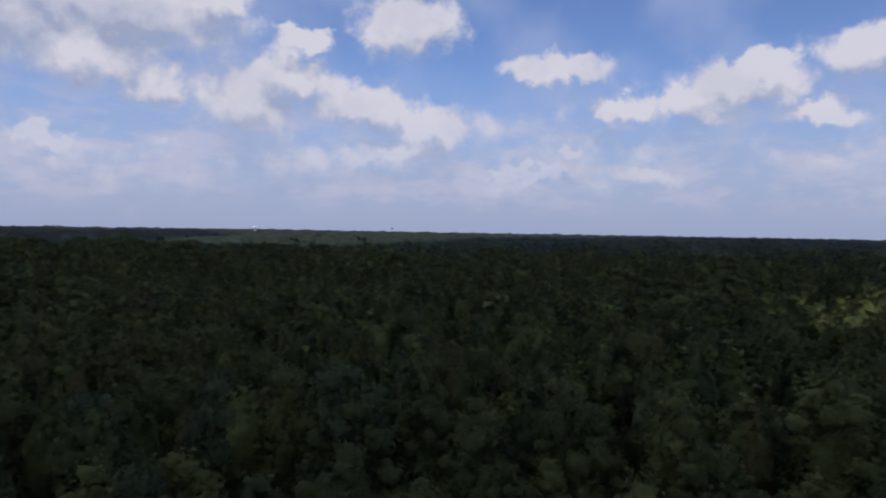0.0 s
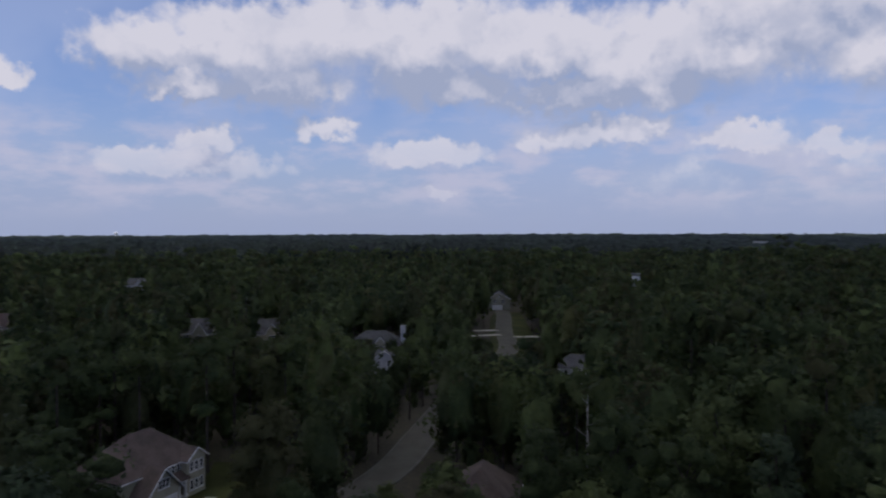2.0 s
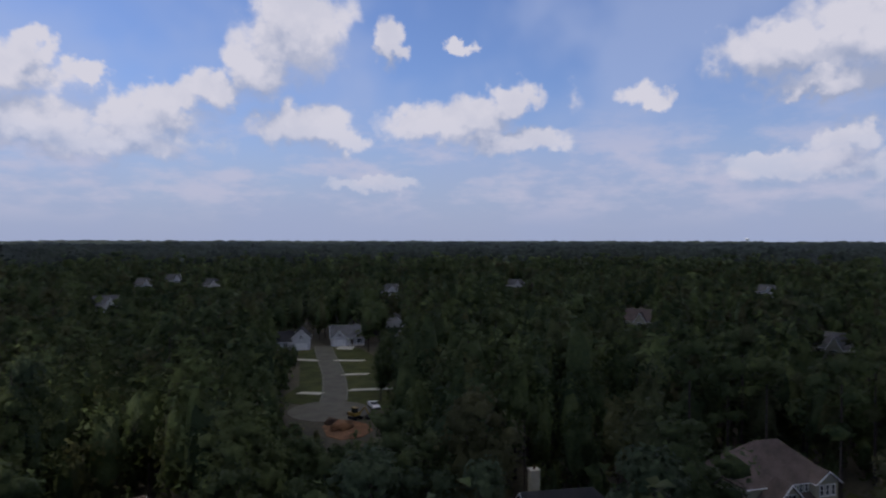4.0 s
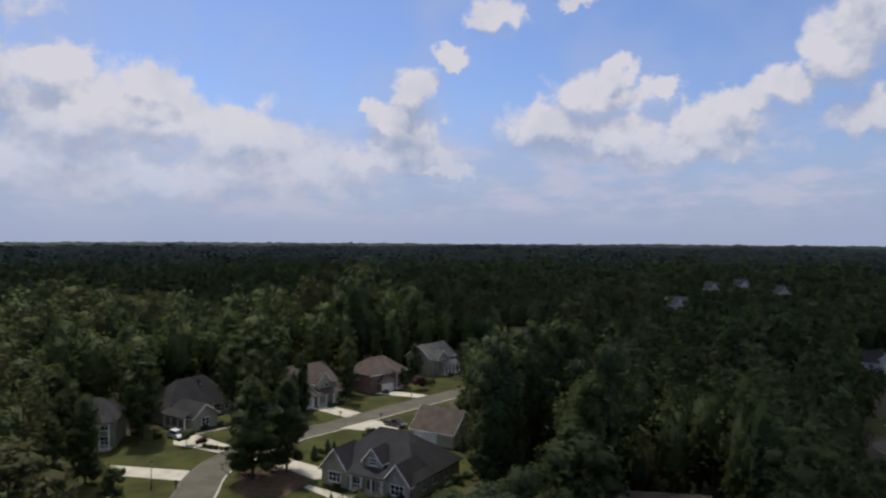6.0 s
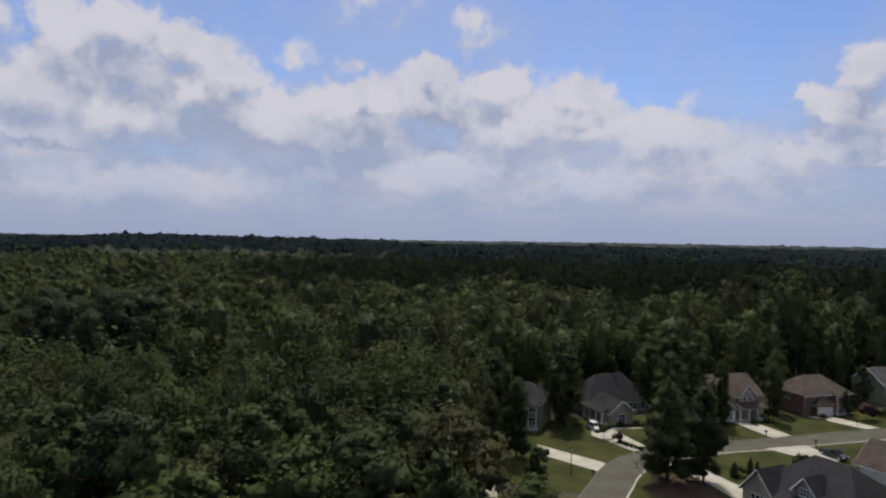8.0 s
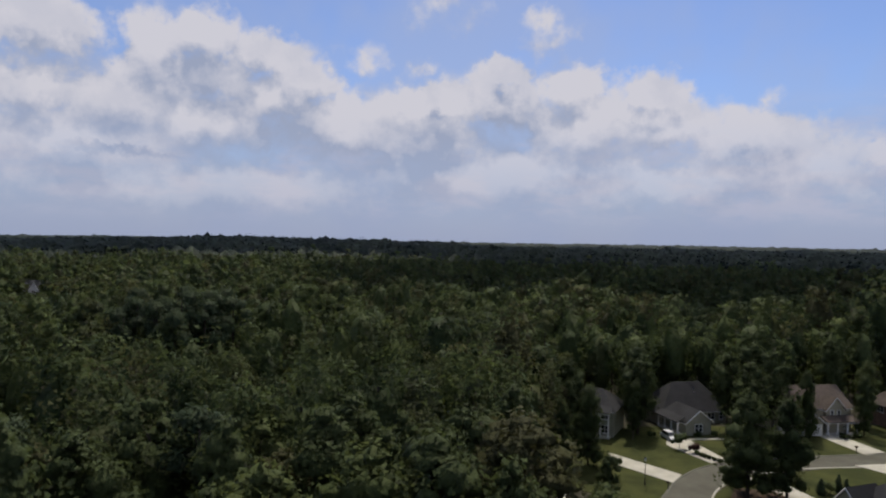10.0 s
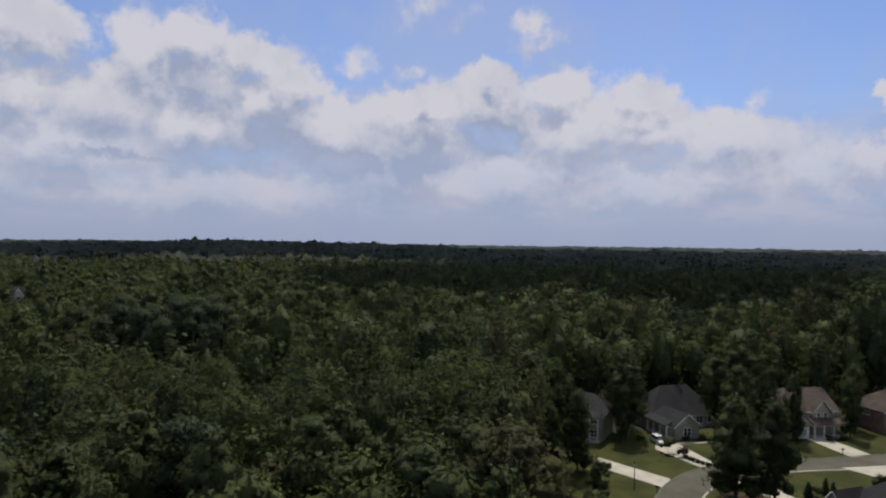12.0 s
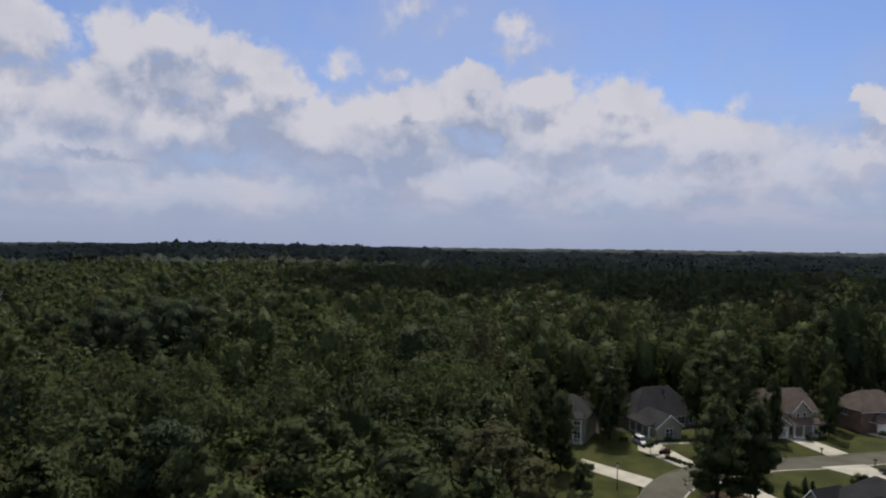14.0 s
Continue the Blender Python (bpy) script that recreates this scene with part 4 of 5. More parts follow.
h = Place("house", -203.0, 91.0, 60, "grey-roofed house with a tall white chimney in the trees", "siding_grey", "roof_grey", DIM)
h.wing(0, 0, 17, 11, 4.0, 7.8, "x", (5.0, 5.0))
del SIGHT[-1:]
h.wing(2.0, -3.5, 4.4, 5.0, 4.0, 6.6, "y", (0, 1.5))
del SIGHT[-2:]
seen(h.world(8.9, -1.0, 7.5), h.world(-4.0, -1.5, 6.6), h.world(4.5, -1.5, 6.6))
h.chimney(8.9, -1.0, 0.0, 9.6, 1.5, "siding_white")
h.window("front", -4.0, 5.5, 1.2, 0.9, 1.5, 2)
h.vents((-1.0, 1.0, 7.2), (1.5, 0.6, 7.5))

h = Place("house", -133.0, 116.0, 50, "white two-storey house with pale roof half hidden by trees", "siding_white", "roof_grey", DIM)
h.wing(0, 0, 9.5, 9, 6.0, 8.6, "x", (2.5, 2.5))
del SIGHT[-2:]
for x in (-3.2, -1.1, 1.1, 3.2):
    h.window("front", x, 4.5, 0.9, 0.8, 1.6, 1)
    h.window("front", x, 4.5, 3.8, 0.8, 1.6, 1)
seen((-131, 112.5, 5.4))

h = Place("house", -172.0, 79.0, 70, "white house showing a window wall through the trees", "siding_white", "roof_grey", DIM)
h.wing(0, 0, 7, 8, 5.2, 7.6, "y")
del SIGHT[-2:]
seen(h.world(0.3, -4.0, 3.9))
for z in (0.8, 3.4):
    h.window("front", -1.4, 4.0, z, 0.8, 1.5, 1)
    h.window("front", 1.4, 4.0, z, 0.8, 1.5, 1)

# ---- houses far off in the woods ----
FAR = "far houses in the woods"
for x, y, turn, w, d, eave, ridge, wall, roof, words in (
        (-507, -125, 104, 14, 10, 5, 9, "siding_white", "roof_grey", "far white house above the trees"),
        (-505, 48, 85, 12, 10, 5, 9, "siding_white", "roof_grey", "far white house above the trees"),
        (-307, -21, 80, 14, 10, 5, 9.5, "siding_grey", "roof_brown", "far brown-roofed house among treetops"),
        (-246, 67, 70, 12, 9, 4, 8.5, "siding_cream", "roof_grey", "far grey-roofed house among treetops"),
        (-260, 46, 60, 12, 9, 4, 8.5, "siding_grey", "roof_grey", "far grey-roofed house among treetops"),
        (-412, -186, 110, 10, 9, 6, 10, "siding_white", "roof_grey", "far white house above the trees"),
        (-130, -211, 160, 12, 10, 5, 9, "siding_cream", "roof_brown", "brown-roofed house behind tall trees"),
        (-274, -287, 140, 14, 10, 6, 10, "siding_white", "roof_grey", "far white house above the trees"),
        (-398, -379, 135, 12, 10, 6, 10.5, "siding_white", "roof_grey", "far white house above the trees"),
        (-449, -397, 140, 12, 10, 6, 10.5, "siding_white", "roof_grey", "far white house above the trees"),
        (-412, -329, 125, 12, 10, 6, 10.5, "siding_white", "roof_grey", "far white house above the trees"),
        (336, -321, 225, 11, 9, 7, 12, "siding_white", "roof_grey", "far white gabled house above the trees")):
    h = Place("house", x, y, turn, words, wall, roof, FAR)
    h.wing(0, 0, w, d, eave, ridge, "x", (2.5, 0))
    h.wing(w * 0.2, -d * 0.4, 4.6, d * 0.5, eave, ridge - 1.0, "y", (0, 1.0))
    h.window("front", w * 0.2, d * 0.65, eave - 2.2, 0.9, 1.5, 2)
    h.window("front", -w * 0.25, d * 0.5, eave - 2.2, 0.9, 1.5, 2)
    CLEAR.append([(x + 8 * math.cos(k), y + 8 * math.sin(k)) for k in (0, 1.05, 2.1, 3.14, 4.2, 5.25)])

# ---- trees ----
rng = np.random.default_rng(7)


def ico(level):
    bm = bmesh.new()
    bmesh.ops.create_icosphere(bm, subdivisions=level, radius=1.0)
    v = np.array([p.co[:] for p in bm.verts])
    f = np.array([[q.index for q in p.verts] for p in bm.faces])
    bm.free()
    return v, f


ICO1, ICO2 = ico(1), ico(2)


def leaf_cloud(centres, radii, count, size):
    """Leaf sprays on the outer sides of lobes: one triangle each."""
    c, r = np.asarray(centres), np.asarray(radii)
    pick = rng.choice(len(c), size=count, p=r ** 2 / np.sum(r ** 2))
    n = rng.normal(size=(count, 3))
    n[:, 2] = n[:, 2] * 0.75 + 0.35
    n /= np.linalg.norm(n, axis=1)[:, None]
    at = c[pick] + n * r[pick][:, None] * rng.uniform(0.78, 1.32, (count, 1)) * np.array([1, 1, 1.12])
    u = rng.normal(size=(count, 3)) + n * 0.3
    u -= 0.5 * n * np.sum(u * n, axis=1)[:, None]
    u /= np.linalg.norm(u, axis=1)[:, None]
    w = np.cross(n + 0.35 * rng.normal(size=(count, 3)), u)
    w /= np.linalg.norm(w, axis=1)[:, None]
    s = size * rng.uniform(0.6, 1.35, (count, 1))
    v = np.stack([at + u * s, at - u * s * 0.5 + w * s * 0.62, at - u * s * 0.5 - w * s * 0.62], 1).reshape(-1, 3)
    return v, np.arange(count * 3).reshape(-1, 3)


def join(*pieces):
    vs, fs, k = [], [], 0
    for v, f in pieces:
        vs.append(v)
        fs.append(f + k)
        k += len(v)
    return np.concatenate(vs), np.concatenate(fs)


def crown_lobes(kind):
    """Lobes of a crown one unit high with its base at the tree's foot."""
    if kind == "pine":
        k = 9
        z = np.sort(rng.uniform(0.52, 0.96, k))
        spread = 0.15 * (1.12 - z) / 0.5 + 0.03
        a = rng.uniform(0, 6.28, k)
        c = np.stack([np.cos(a) * spread * rng.uniform(0.2, 1, k), np.sin(a) * spread * rng.uniform(0.2, 1, k), z], 1)
        return c, rng.uniform(0.050, 0.085, k) * (1.25 - 0.5 * z)
    tall, low = kind == "tall", kind == "low"
    k = 26 if tall else 42 if low else 30
    bottom = 0.08 if low else 0.24
    z = np.concatenate([rng.uniform(bottom, 0.92, k - 1), [0.94]])
    waist = 0.40 if low else 0.54 if tall else 0.58
    prof = np.clip(1 - (np.abs(z - waist) / (0.52 if low else 0.46)) ** 2.2, 0.08, 1)
    width = 0.12 if tall else 0.19 if low else 0.175
    a = np.arange(k) * 2.4 + rng.uniform(-0.5, 0.5, k)
    rad = width * prof * rng.uniform(0.45, 1.08, k)
    c = np.stack([np.cos(a) * rad, np.sin(a) * rad, z], 1)
    c[-1, :2] *= 0.2
    return c, rng.uniform(0.042, 0.080, k) * (0.9 if tall else 1.15 if low else 1.0)


DOME = {"round": (0.148, 0.34, 0.56), "tall": (0.108, 0.36, 0.55), "low": (0.15, 0.36, 0.47)}


def dome(kind, core):
    """The dense inner mass of a broadleaf crown."""
    w, h, z = DOME[kind]
    v, f = core
    wob = 0.84 + 0.12 * rng.normal(size=(len(v), 1))
    return v * np.array([w, w, h]) * wob + np.array([0, 0, z]), f


def with_shell(kind, c, r):
    """The lobes, and small ones all over the inner mass, so that leaves cover it."""
    if kind == "pine":
        return c, r
    w, h, z = DOME[kind]
    shell = rng.normal(size=(26, 3))
    shell /= np.linalg.norm(shell, axis=1)[:, None]
    return np.concatenate([c, shell * np.array([w, w, h]) * 0.93 + np.array([0, 0, z])]), np.concatenate([r, np.full(26, 0.058)])


def swelling(v, c, r, middle, reach):
    """Outward direction at each leaf: of its own lobe and of the whole crown."""
    c, r = np.asarray(c), np.asarray(r)
    best, near_by = np.full(len(v), 1e9), np.zeros(v.shape)
    for p, q in zip(c, r):
        d = v - p
        far = np.linalg.norm(d, axis=1) / q
        hit = far < best
        best[hit] = far[hit]
        near_by[hit] = d[hit] / q
    near_by /= np.maximum(np.linalg.norm(near_by, axis=1), 1e-6)[:, None]
    whole = (v - np.asarray(middle)) / np.asarray(reach)
    whole /= np.maximum(np.linalg.norm(whole, axis=1), 1e-6)[:, None]
    n = near_by * 0.7 + whole * 0.6 + np.array([0, 0, 0.45])
    return n / np.maximum(np.linalg.norm(n, axis=1), 1e-6)[:, None]


def crown_swell(kind, v, c, r):
    w, h, z = DOME.get(kind, (0.12, 0.22, 0.75))
    return swelling(v, c, r, (0, 0, z), (w, w, h))


def crown(kind, leaves, size, core):
    c, r = crown_lobes(kind)
    pieces = []
    if kind != "pine":
        v, f = dome(kind, ICO2)
        mid_z = np.array([0, 0, DOME[kind][2]])
        pieces.append(((v - mid_z) * 0.70 + mid_z, f))
    for p, q in zip(c, r):
        v, f = core
        wob = 1 + 0.22 * rng.normal(size=(len(v), 1))
        pieces.append((v * q * 0.70 * wob + p, f))
    pieces.append(leaf_cloud(*with_shell(kind, c, r), leaves, size))
    v, f = join(*pieces)
    return (v, f, crown_swell(kind, v, c, r)), c


def trunk_mesh(kind, c):
    bm = bmesh.new()
    top = 0.92 if kind == "pine" else 0.72
    lean = rng.normal(size=2) * 0.012
    pts = [(0, 0, -0.02), (lean[0] * 0.5, lean[1] * 0.5, top * 0.35), (lean[0], lean[1], top * 0.7), (lean[0] * 1.3, lean[1] * 1.3, top)]
    rad = (0.0135, 0.0105, 0.0075, 0.003)
    for i in range(3):
        rod(bm, pts[i], pts[i + 1], rad[i], rad[i + 1], 7)
    for p in c[::2]:
        z0 = max(0.28, p[2] - 0.17)
        rod(bm, (lean[0] * z0, lean[1] * z0, z0), tuple(p), 0.0045, 0.0012, 5)
    me = bpy.data.meshes.new("trunk")
    bm.to_mesh(me)
    bm.free()
    me.materials.append(M["bark"])
    return me


TREES = []
for kind, leaves, material in (("round", 2400, "leaf"), ("round", 2400, "leaf"), ("tall", 2100, "leaf"), ("round", 2400, "leaf_pale"), ("tall", 2400, "leaf_pale"), ("pine", 2000, "needle"), ("pine", 2000, "needle"), ("round", 2400, "leaf_olive"), ("low", 2800, "leaf")):
    (v, f, sw), c = crown(kind, leaves, 0.0150 if kind != "pine" else 0.014, ICO1)
    TREES.append((kind, mesh_of("crown", v, f, M[material], swell=sw), trunk_mesh(kind, c), material))

LABEL = {("round", "leaf"): "broad dark green leafy tree in the wood", ("tall", "leaf"): "tall narrow dark green leafy tree",
         ("round", "leaf_pale"): "broad yellow-green leafy tree catching light", ("tall", "leaf_pale"): "tall narrow yellow-green leafy tree",
         ("round", "leaf_olive"): "broad olive-brown leafy tree in the wood", ("low", "leaf"): "leafy shade tree with a low crown",
         ("pine", "needle"): "tall dark pine with a high thin crown"}


def tree(kind, x, y, height, spread=1.0, turn=0.0, label="", group="near woodland trees"):
    shape, leaf_mesh, stem, material = TREES[kind]
    base = new("tree")
    base.matrix_world = pose(x, y, rise(x, y), 0, 0, turn) @ Matrix.Diagonal((height * spread, height * spread, height, 1))
    tagged(base, label or LABEL[(shape, material)], "tree", group)
    for name, data in (("trunk", stem), ("crown", leaf_mesh)):
        ob = new(name, data)
        ob.parent = base
    return base


# the trees that stand alone on the lots
STREET = "street and garden trees"
OWN = [(8, -19.2, -116.5, 17.0, 1.32), (8, -25.2, -117.8, 16.5, 1.05), (8, -49.5, -163.0, 13.0, 0.8), (3, -52.5, -172.0, 15.0, 0.9), (8, -37.0, -157.5, 14.0, 0.9),
       (8, 6.0, -125.0, 14.5, 1.0), (1, 6.4, -139.0, 12.0, 1.0), (0, 10.5, -143.0, 16.0, 1.1), (8, 10.5, -119.5, 13.0, 1.0), (1, 2.0, -105.0, 8.5, 1.2), (1, -2.5, -153.5, 18.0, 1.2), (0, -21.5, -157.0, 17.0, 1.1), (1, -27.0, -161.0, 19.0, 1.1), (2, -46.0, -176.0, 19.0, 1.0), (0, -30.5, -157.0, 18.0, 1.1), (0, -25.0, -149.0, 17.0, 1.1), (1, -2.0, -144.5, 9.0, 1.0),
       (8, -74.5, -178.5, 11.0, 0.9), (0, -3.0, -148.5, 16.0, 1.25), (0, -3.5, -157.5, 17.0, 0.9), (8, 10.5, -137.0, 13.0, 0.9), (2, -68, -171.5, 6.0, 1.2),
       (1, 9.5, -140.5, 13.0, 1.1), (0, 13.0, -143.5, 15.0, 1.0), (7, 12.0, -136.0, 12.0, 1.0), (0, -152.0, -71.0, 14.0, 0.8), (1, -160.0, -72.5, 15.0, 0.9), (0, -168.0, -77.0, 14.0, 0.9)]
for i, (k, x, y, hgt, sp) in enumerate(OWN):
    tree(k, x, y, hgt, sp, i * 47, "leafy shade tree standing on a front lawn", STREET)


# ---- garden plants ----
def leafy(centres, radii, leaves, size, core=ICO1):
    pieces = [(core[0] * r * 0.85 * (1 + 0.1 * rng.normal(size=(len(core[0]), 1))) + np.asarray(p), core[1]) for p, r in zip(centres, radii)]
    pieces.append(leaf_cloud(centres, radii, leaves, size))
    return join(*pieces)


def shrub(x, y, height, width, material, label, cone=False, name="shrub"):
    base = tagged(new(name), label, "shrub", "garden shrubs")
    base.matrix_world = pose(x, y, 0.05)
    if cone:
        z = np.linspace(0.12, 0.95, 9)
        c = [(rng.normal() * 0.04 * width, rng.normal() * 0.04 * width, k * height) for k in z]
        r = width / 2 * (1.05 - z) ** 0.75 + 0.08
    else:
        c = [(rng.normal() * width * 0.2, rng.normal() * width * 0.2, height * rng.uniform(0.35, 0.75)) for _ in range(9)]
        r = rng.uniform(0.22, 0.34, 9) * min(width, height)
    v, f = leafy(c, np.asarray(r), 420, 0.11)
    ob = new("foliage", mesh_of("foliage", v, f, M[material], swell=swelling(v, c, r, (0, 0, height * 0.45), (width / 2, width / 2, height / 2))))
    ob.parent = base
    part("stem", rod(bmesh.new(), (0, 0, -0.1), (0, 0, height * 0.5), 0.06, 0.03, 6), M["bark"], base)


shrub(-31.1, -122.0, 2.6, 1.6, "needle", "dark green conical evergreen on the lawn", True)
shrub(-32.6, -122.6, 2.0, 1.9, "leaf_pale", "yellow-green rounded shrub on the lawn")
shrub(-34.2, -124.0, 3.0, 1.5, "needle", "dark green conical evergreen on the lawn", True)
shrub(-35.2, -123.2, 2.6, 1.4, "needle", "dark green conical evergreen on the lawn", True)
shrub(-43.9, -129.8, 2.6, 3.2, "leaf", "round green shrub on the lawn")
shrub(-71.4, -168.8, 4.2, 4.8, "red_leaf", "round dark purple-leaved shrub on the lawn")
shrub(-76.4, -172.0, 2.2, 2.8, "leaf", "round green shrub on the lawn")
shrub(-10.7, -140.5, 3.2, 2.4, "leaf", "small bushy tree beside the driveway")
shrub(-13.4, -139.0, 2.2, 2.2, "red_leaf", "dark purple-leaved shrub beside the driveway")
shrub(-20.5, -140.0, 3.0, 3.0, "leaf", "round green shrub beside the street")
shrub(0.8, -125.6, 2.0, 1.6, "leaf", "small green shrub beside the driveway")
for k in range(6):
    shrub(-13.6 - k * 0.7, -137.6 + k * 0.75, 0.8, 0.9, "leaf", "low clipped bush along the driveway")
for k, (x, y) in enumerate([(-33.0, -101.6), (-30.6, -105.4), (-37.6, -96.0), (-36.2, -97.6), (-47.0, -98.6), (-49.5, -100.2), (-52.4, -101.8)]):
    shrub(x, y, 1.2 + 0.2 * (k % 3), 1.5 + 0.3 * (k % 2), "leaf" if k % 2 else "needle", "low dark bush against the house wall")
for x, y in ((-44.5, -158.6), (-47.5, -160.4), (-37.5, -156.8), (-61.5, -166.2), (-70.0, -173.8), (-86.5, -180.0), (-90.5, -182.0), (-18.5, -151.5), (-15.0, -149.8), (-5.5, -147.5)):
    shrub(x, y, 1.3, 1.7, "leaf", "low green bush against the house wall")
for x, y in ((-57.9, -115.6), (-61.4, -117.4)):
    shrub(x, y, 3.2, 1.3, "needle", "narrow dark evergreen against the house wall", True)

# a bleached dead pine at the edge of the wood
dead = tagged(new("dead_tree"), "bleached bare dead pine with stub limbs", "tree")
dead.matrix_world = pose(-72.4, 64.5, 0)
part("trunk", rod(rod(bmesh.new(), (0, 0, -0.2), (0.15, 0.1, 11), 0.17, 0.10, 8), (0.15, 0.1, 11), (0.0, 0.3, 17), 0.10, 0.03, 7), M["dead_wood"], dead)
for k, (z, l) in enumerate(((7.5, 1.2), (9.0, 1.8), (11.2, 2.2), (12.6, 1.7), (14.5, 1.6), (16.0, 1.0))):
    a = k * 2.2
    part("limb", rod(bmesh.new(), (0.12, 0.1, z), (0.12 + l * math.cos(a), 0.1 + l * math.sin(a), z + l * 0.8), 0.05, 0.015, 6), M["dead_wood"], dead)
seen((-72.4, 64.5, 6.0))

# ---- street furniture ----
lamp = tagged(new("street_lamp"), "thin black street lamp with a lantern on the lawn", "lamp")
lamp.matrix_world = pose(-3.7, -117.9, 0.05)
part("pole", rod(rod(bmesh.new(), (0, 0, -0.2), (0, 0, 0.7), 0.13, 0.09), (0, 0, 0.7), (0, 0, 3.9), 0.065, 0.05), M["iron"], lamp)
lantern = part("lantern", rod(bmesh.new(), (0, 0, 3.9), (0, 0, 4.4), 0.16, 0.24, 6), M["trim"], lamp)
part("cap", rod(bmesh.new(), (0, 0, 4.4), (0, 0, 4.66), 0.29, 0.03, 6), M["iron"], lantern)
for x, y in ((-7.3, -116.8), (-44.0, -148.9), (-66.6, -161.9), (-51.7, -143.6)):
    box = tagged(new("mailbox"), "black mailbox on a post beside the driveway", "mailbox", "mailboxes along the street")
    box.matrix_world = pose(x, y, 0.05, 0, 0, 60)
    part("post", block(bmesh.new(), -0.06, -0.06, -0.2, 0.06, 0.06, 1.05), M["iron"], box)
    bm = block(bmesh.new(), -0.13, -0.28, 1.05, 0.13, 0.28, 1.22)
    rod(bm, (0, -0.28, 1.22), (0, 0.28, 1.22), 0.13, seg=12)
    part("box", bm, M["iron"], box)
    part("flag", block(bmesh.new(), 0.135, -0.1, 1.15, 0.155, 0.06, 1.42), M["clay"], box)


def wheel(parent, x, y, r=0.34, w=0.22):
    tyre = part("wheel", rod(bmesh.new(), (x, y - w / 2, r), (x, y + w / 2, r), r, seg=18), M["rubber"], parent)
    part("rim", rod(bmesh.new(), (x, y - w / 2 - 0.015, r), (x, y + w / 2 + 0.015, r), r * 0.6, seg=14), M["steel"], tyre)


def profile(bm, outline, half, inset=0.0):
    """A body from its side outline, drawn in towards the top by inset."""
    top = max(z for _, z in outline)
    low = min(z for _, z in outline)
    sides = []
    for s in (-1, 1):
        sides.append([bm.verts.new((x, s * (half - inset * (z - low) / (top - low)), z)) for x, z in outline])
    n = len(outline)
    bm.faces.new(sides[0])
    bm.faces.new(sides[1][::-1])
    for i in range(n):
        bm.faces.new((sides[0][i], sides[0][(i + 1) % n], sides[1][(i + 1) % n], sides[1][i]))
    bmesh.ops.recalc_face_normals(bm, faces=bm.faces)
    return bm


def vehicle(name, x, y, turn, label, paint, pickup=False):
    base = tagged(new(name), label, "car")
    base.matrix_world = pose(x, y, 0.12, 0, 0, turn)
    L = 5.4 if pickup else 4.7
    bm = profile(bmesh.new(), [(-L / 2, 0.32), (-L / 2 + 0.05, 0.95), (-L / 2 + 1.1, 1.02), (L / 2 - 0.9, 0.95), (L / 2 - 0.05, 0.72), (L / 2, 0.32)], 0.92, 0.08)
    bmesh.ops.bevel(bm, geom=list(bm.edges), offset=0.05, segments=2, affect="EDGES")
    part("body", bm, M[paint], base)
    a, b = (-0.3, 1.5) if pickup else (-L / 2 + 0.5, 1.3)
    cab = part("cabin", profile(bmesh.new(), [(a, 0.98), (a + 0.35, 1.56), (b - 0.75, 1.56), (b, 0.98)], 0.84, 0.16), M["glass"], base)
    part("cabin_roof", block(bmesh.new(), a + 0.33, -0.66, 1.55, b - 0.72, 0.66, 1.60, 0.02), M[paint], cab)
    for wx in (-L / 2 + 0.95, L / 2 - 0.95):
        for wy in (-0.82, 0.82):
            wheel(base, wx, wy)
    for wy in (-0.62, 0.62):
        part("headlight", block(bmesh.new(), L / 2 - 0.12, wy - 0.2, 0.60, L / 2 - 0.005, wy + 0.2, 0.74, 0.02), M["steel"], base)
    for wy in (-0.06, 0.06):
        part("bumper", block(bmesh.new(), (-L / 2 - 0.06) if wy < 0 else (L / 2 - 0.02), -0.85, 0.36, (-L / 2 + 0.04) if wy < 0 else (L / 2 + 0.08), 0.85, 0.52, 0.02), M["rubber"], base)
    return base


vehicle("pickup_truck", -52.6, -137.2, 118, "dark pickup truck parked on the driveway", "car_paint", True)
vehicle("pickup_truck", -145.2, -69.6, 40, "white pickup truck parked at the turning circle", "white_paint", True)
seen((-52.6, -137.2, 0.6), (-145, -69.6, 0.6), (-136, -70, 1.0))
vehicle("car", -9.2, -146.6, 115, "white car parked on the driveway", "white_paint")

digger = tagged(new("excavator"), "small yellow excavator standing on bare clay", "excavator")
digger.matrix_world = pose(-134.8, -69.2, 0.06, 0, 0, 70)
for y in (-0.85, 0.85):
    bm = block(bmesh.new(), -1.4, y - 0.22, 0.0, 1.4, y + 0.22, 0.62, 0.16)
    part("track", bm, M["rubber"], digger)
body = part("body", block(bmesh.new(), -1.5, -0.95, 0.75, 0.9, 0.95, 1.55, 0.12), M["yellow"], digger)
part("turntable", rod(bmesh.new(), (0, 0, 0.5), (0, 0, 0.78), 0.6, seg=18), M["iron"], digger)
part("cab", block(bmesh.new(), -0.3, -0.9, 1.5, 0.95, 0.1, 2.6, 0.08), M["glass"], body)
part("cab_roof", block(bmesh.new(), -0.36, -0.96, 2.58, 1.0, 0.16, 2.7, 0.04), M["yellow"], body)
part("counterweight", block(bmesh.new(), -1.75, -0.9, 0.8, -1.4, 0.9, 1.5, 0.1), M["iron"], body)
arm = part("boom", rod(bmesh.new(), (0.8, 0.5, 1.3), (2.6, 0.5, 3.0), 0.2, 0.16, 6), M["yellow"], digger)
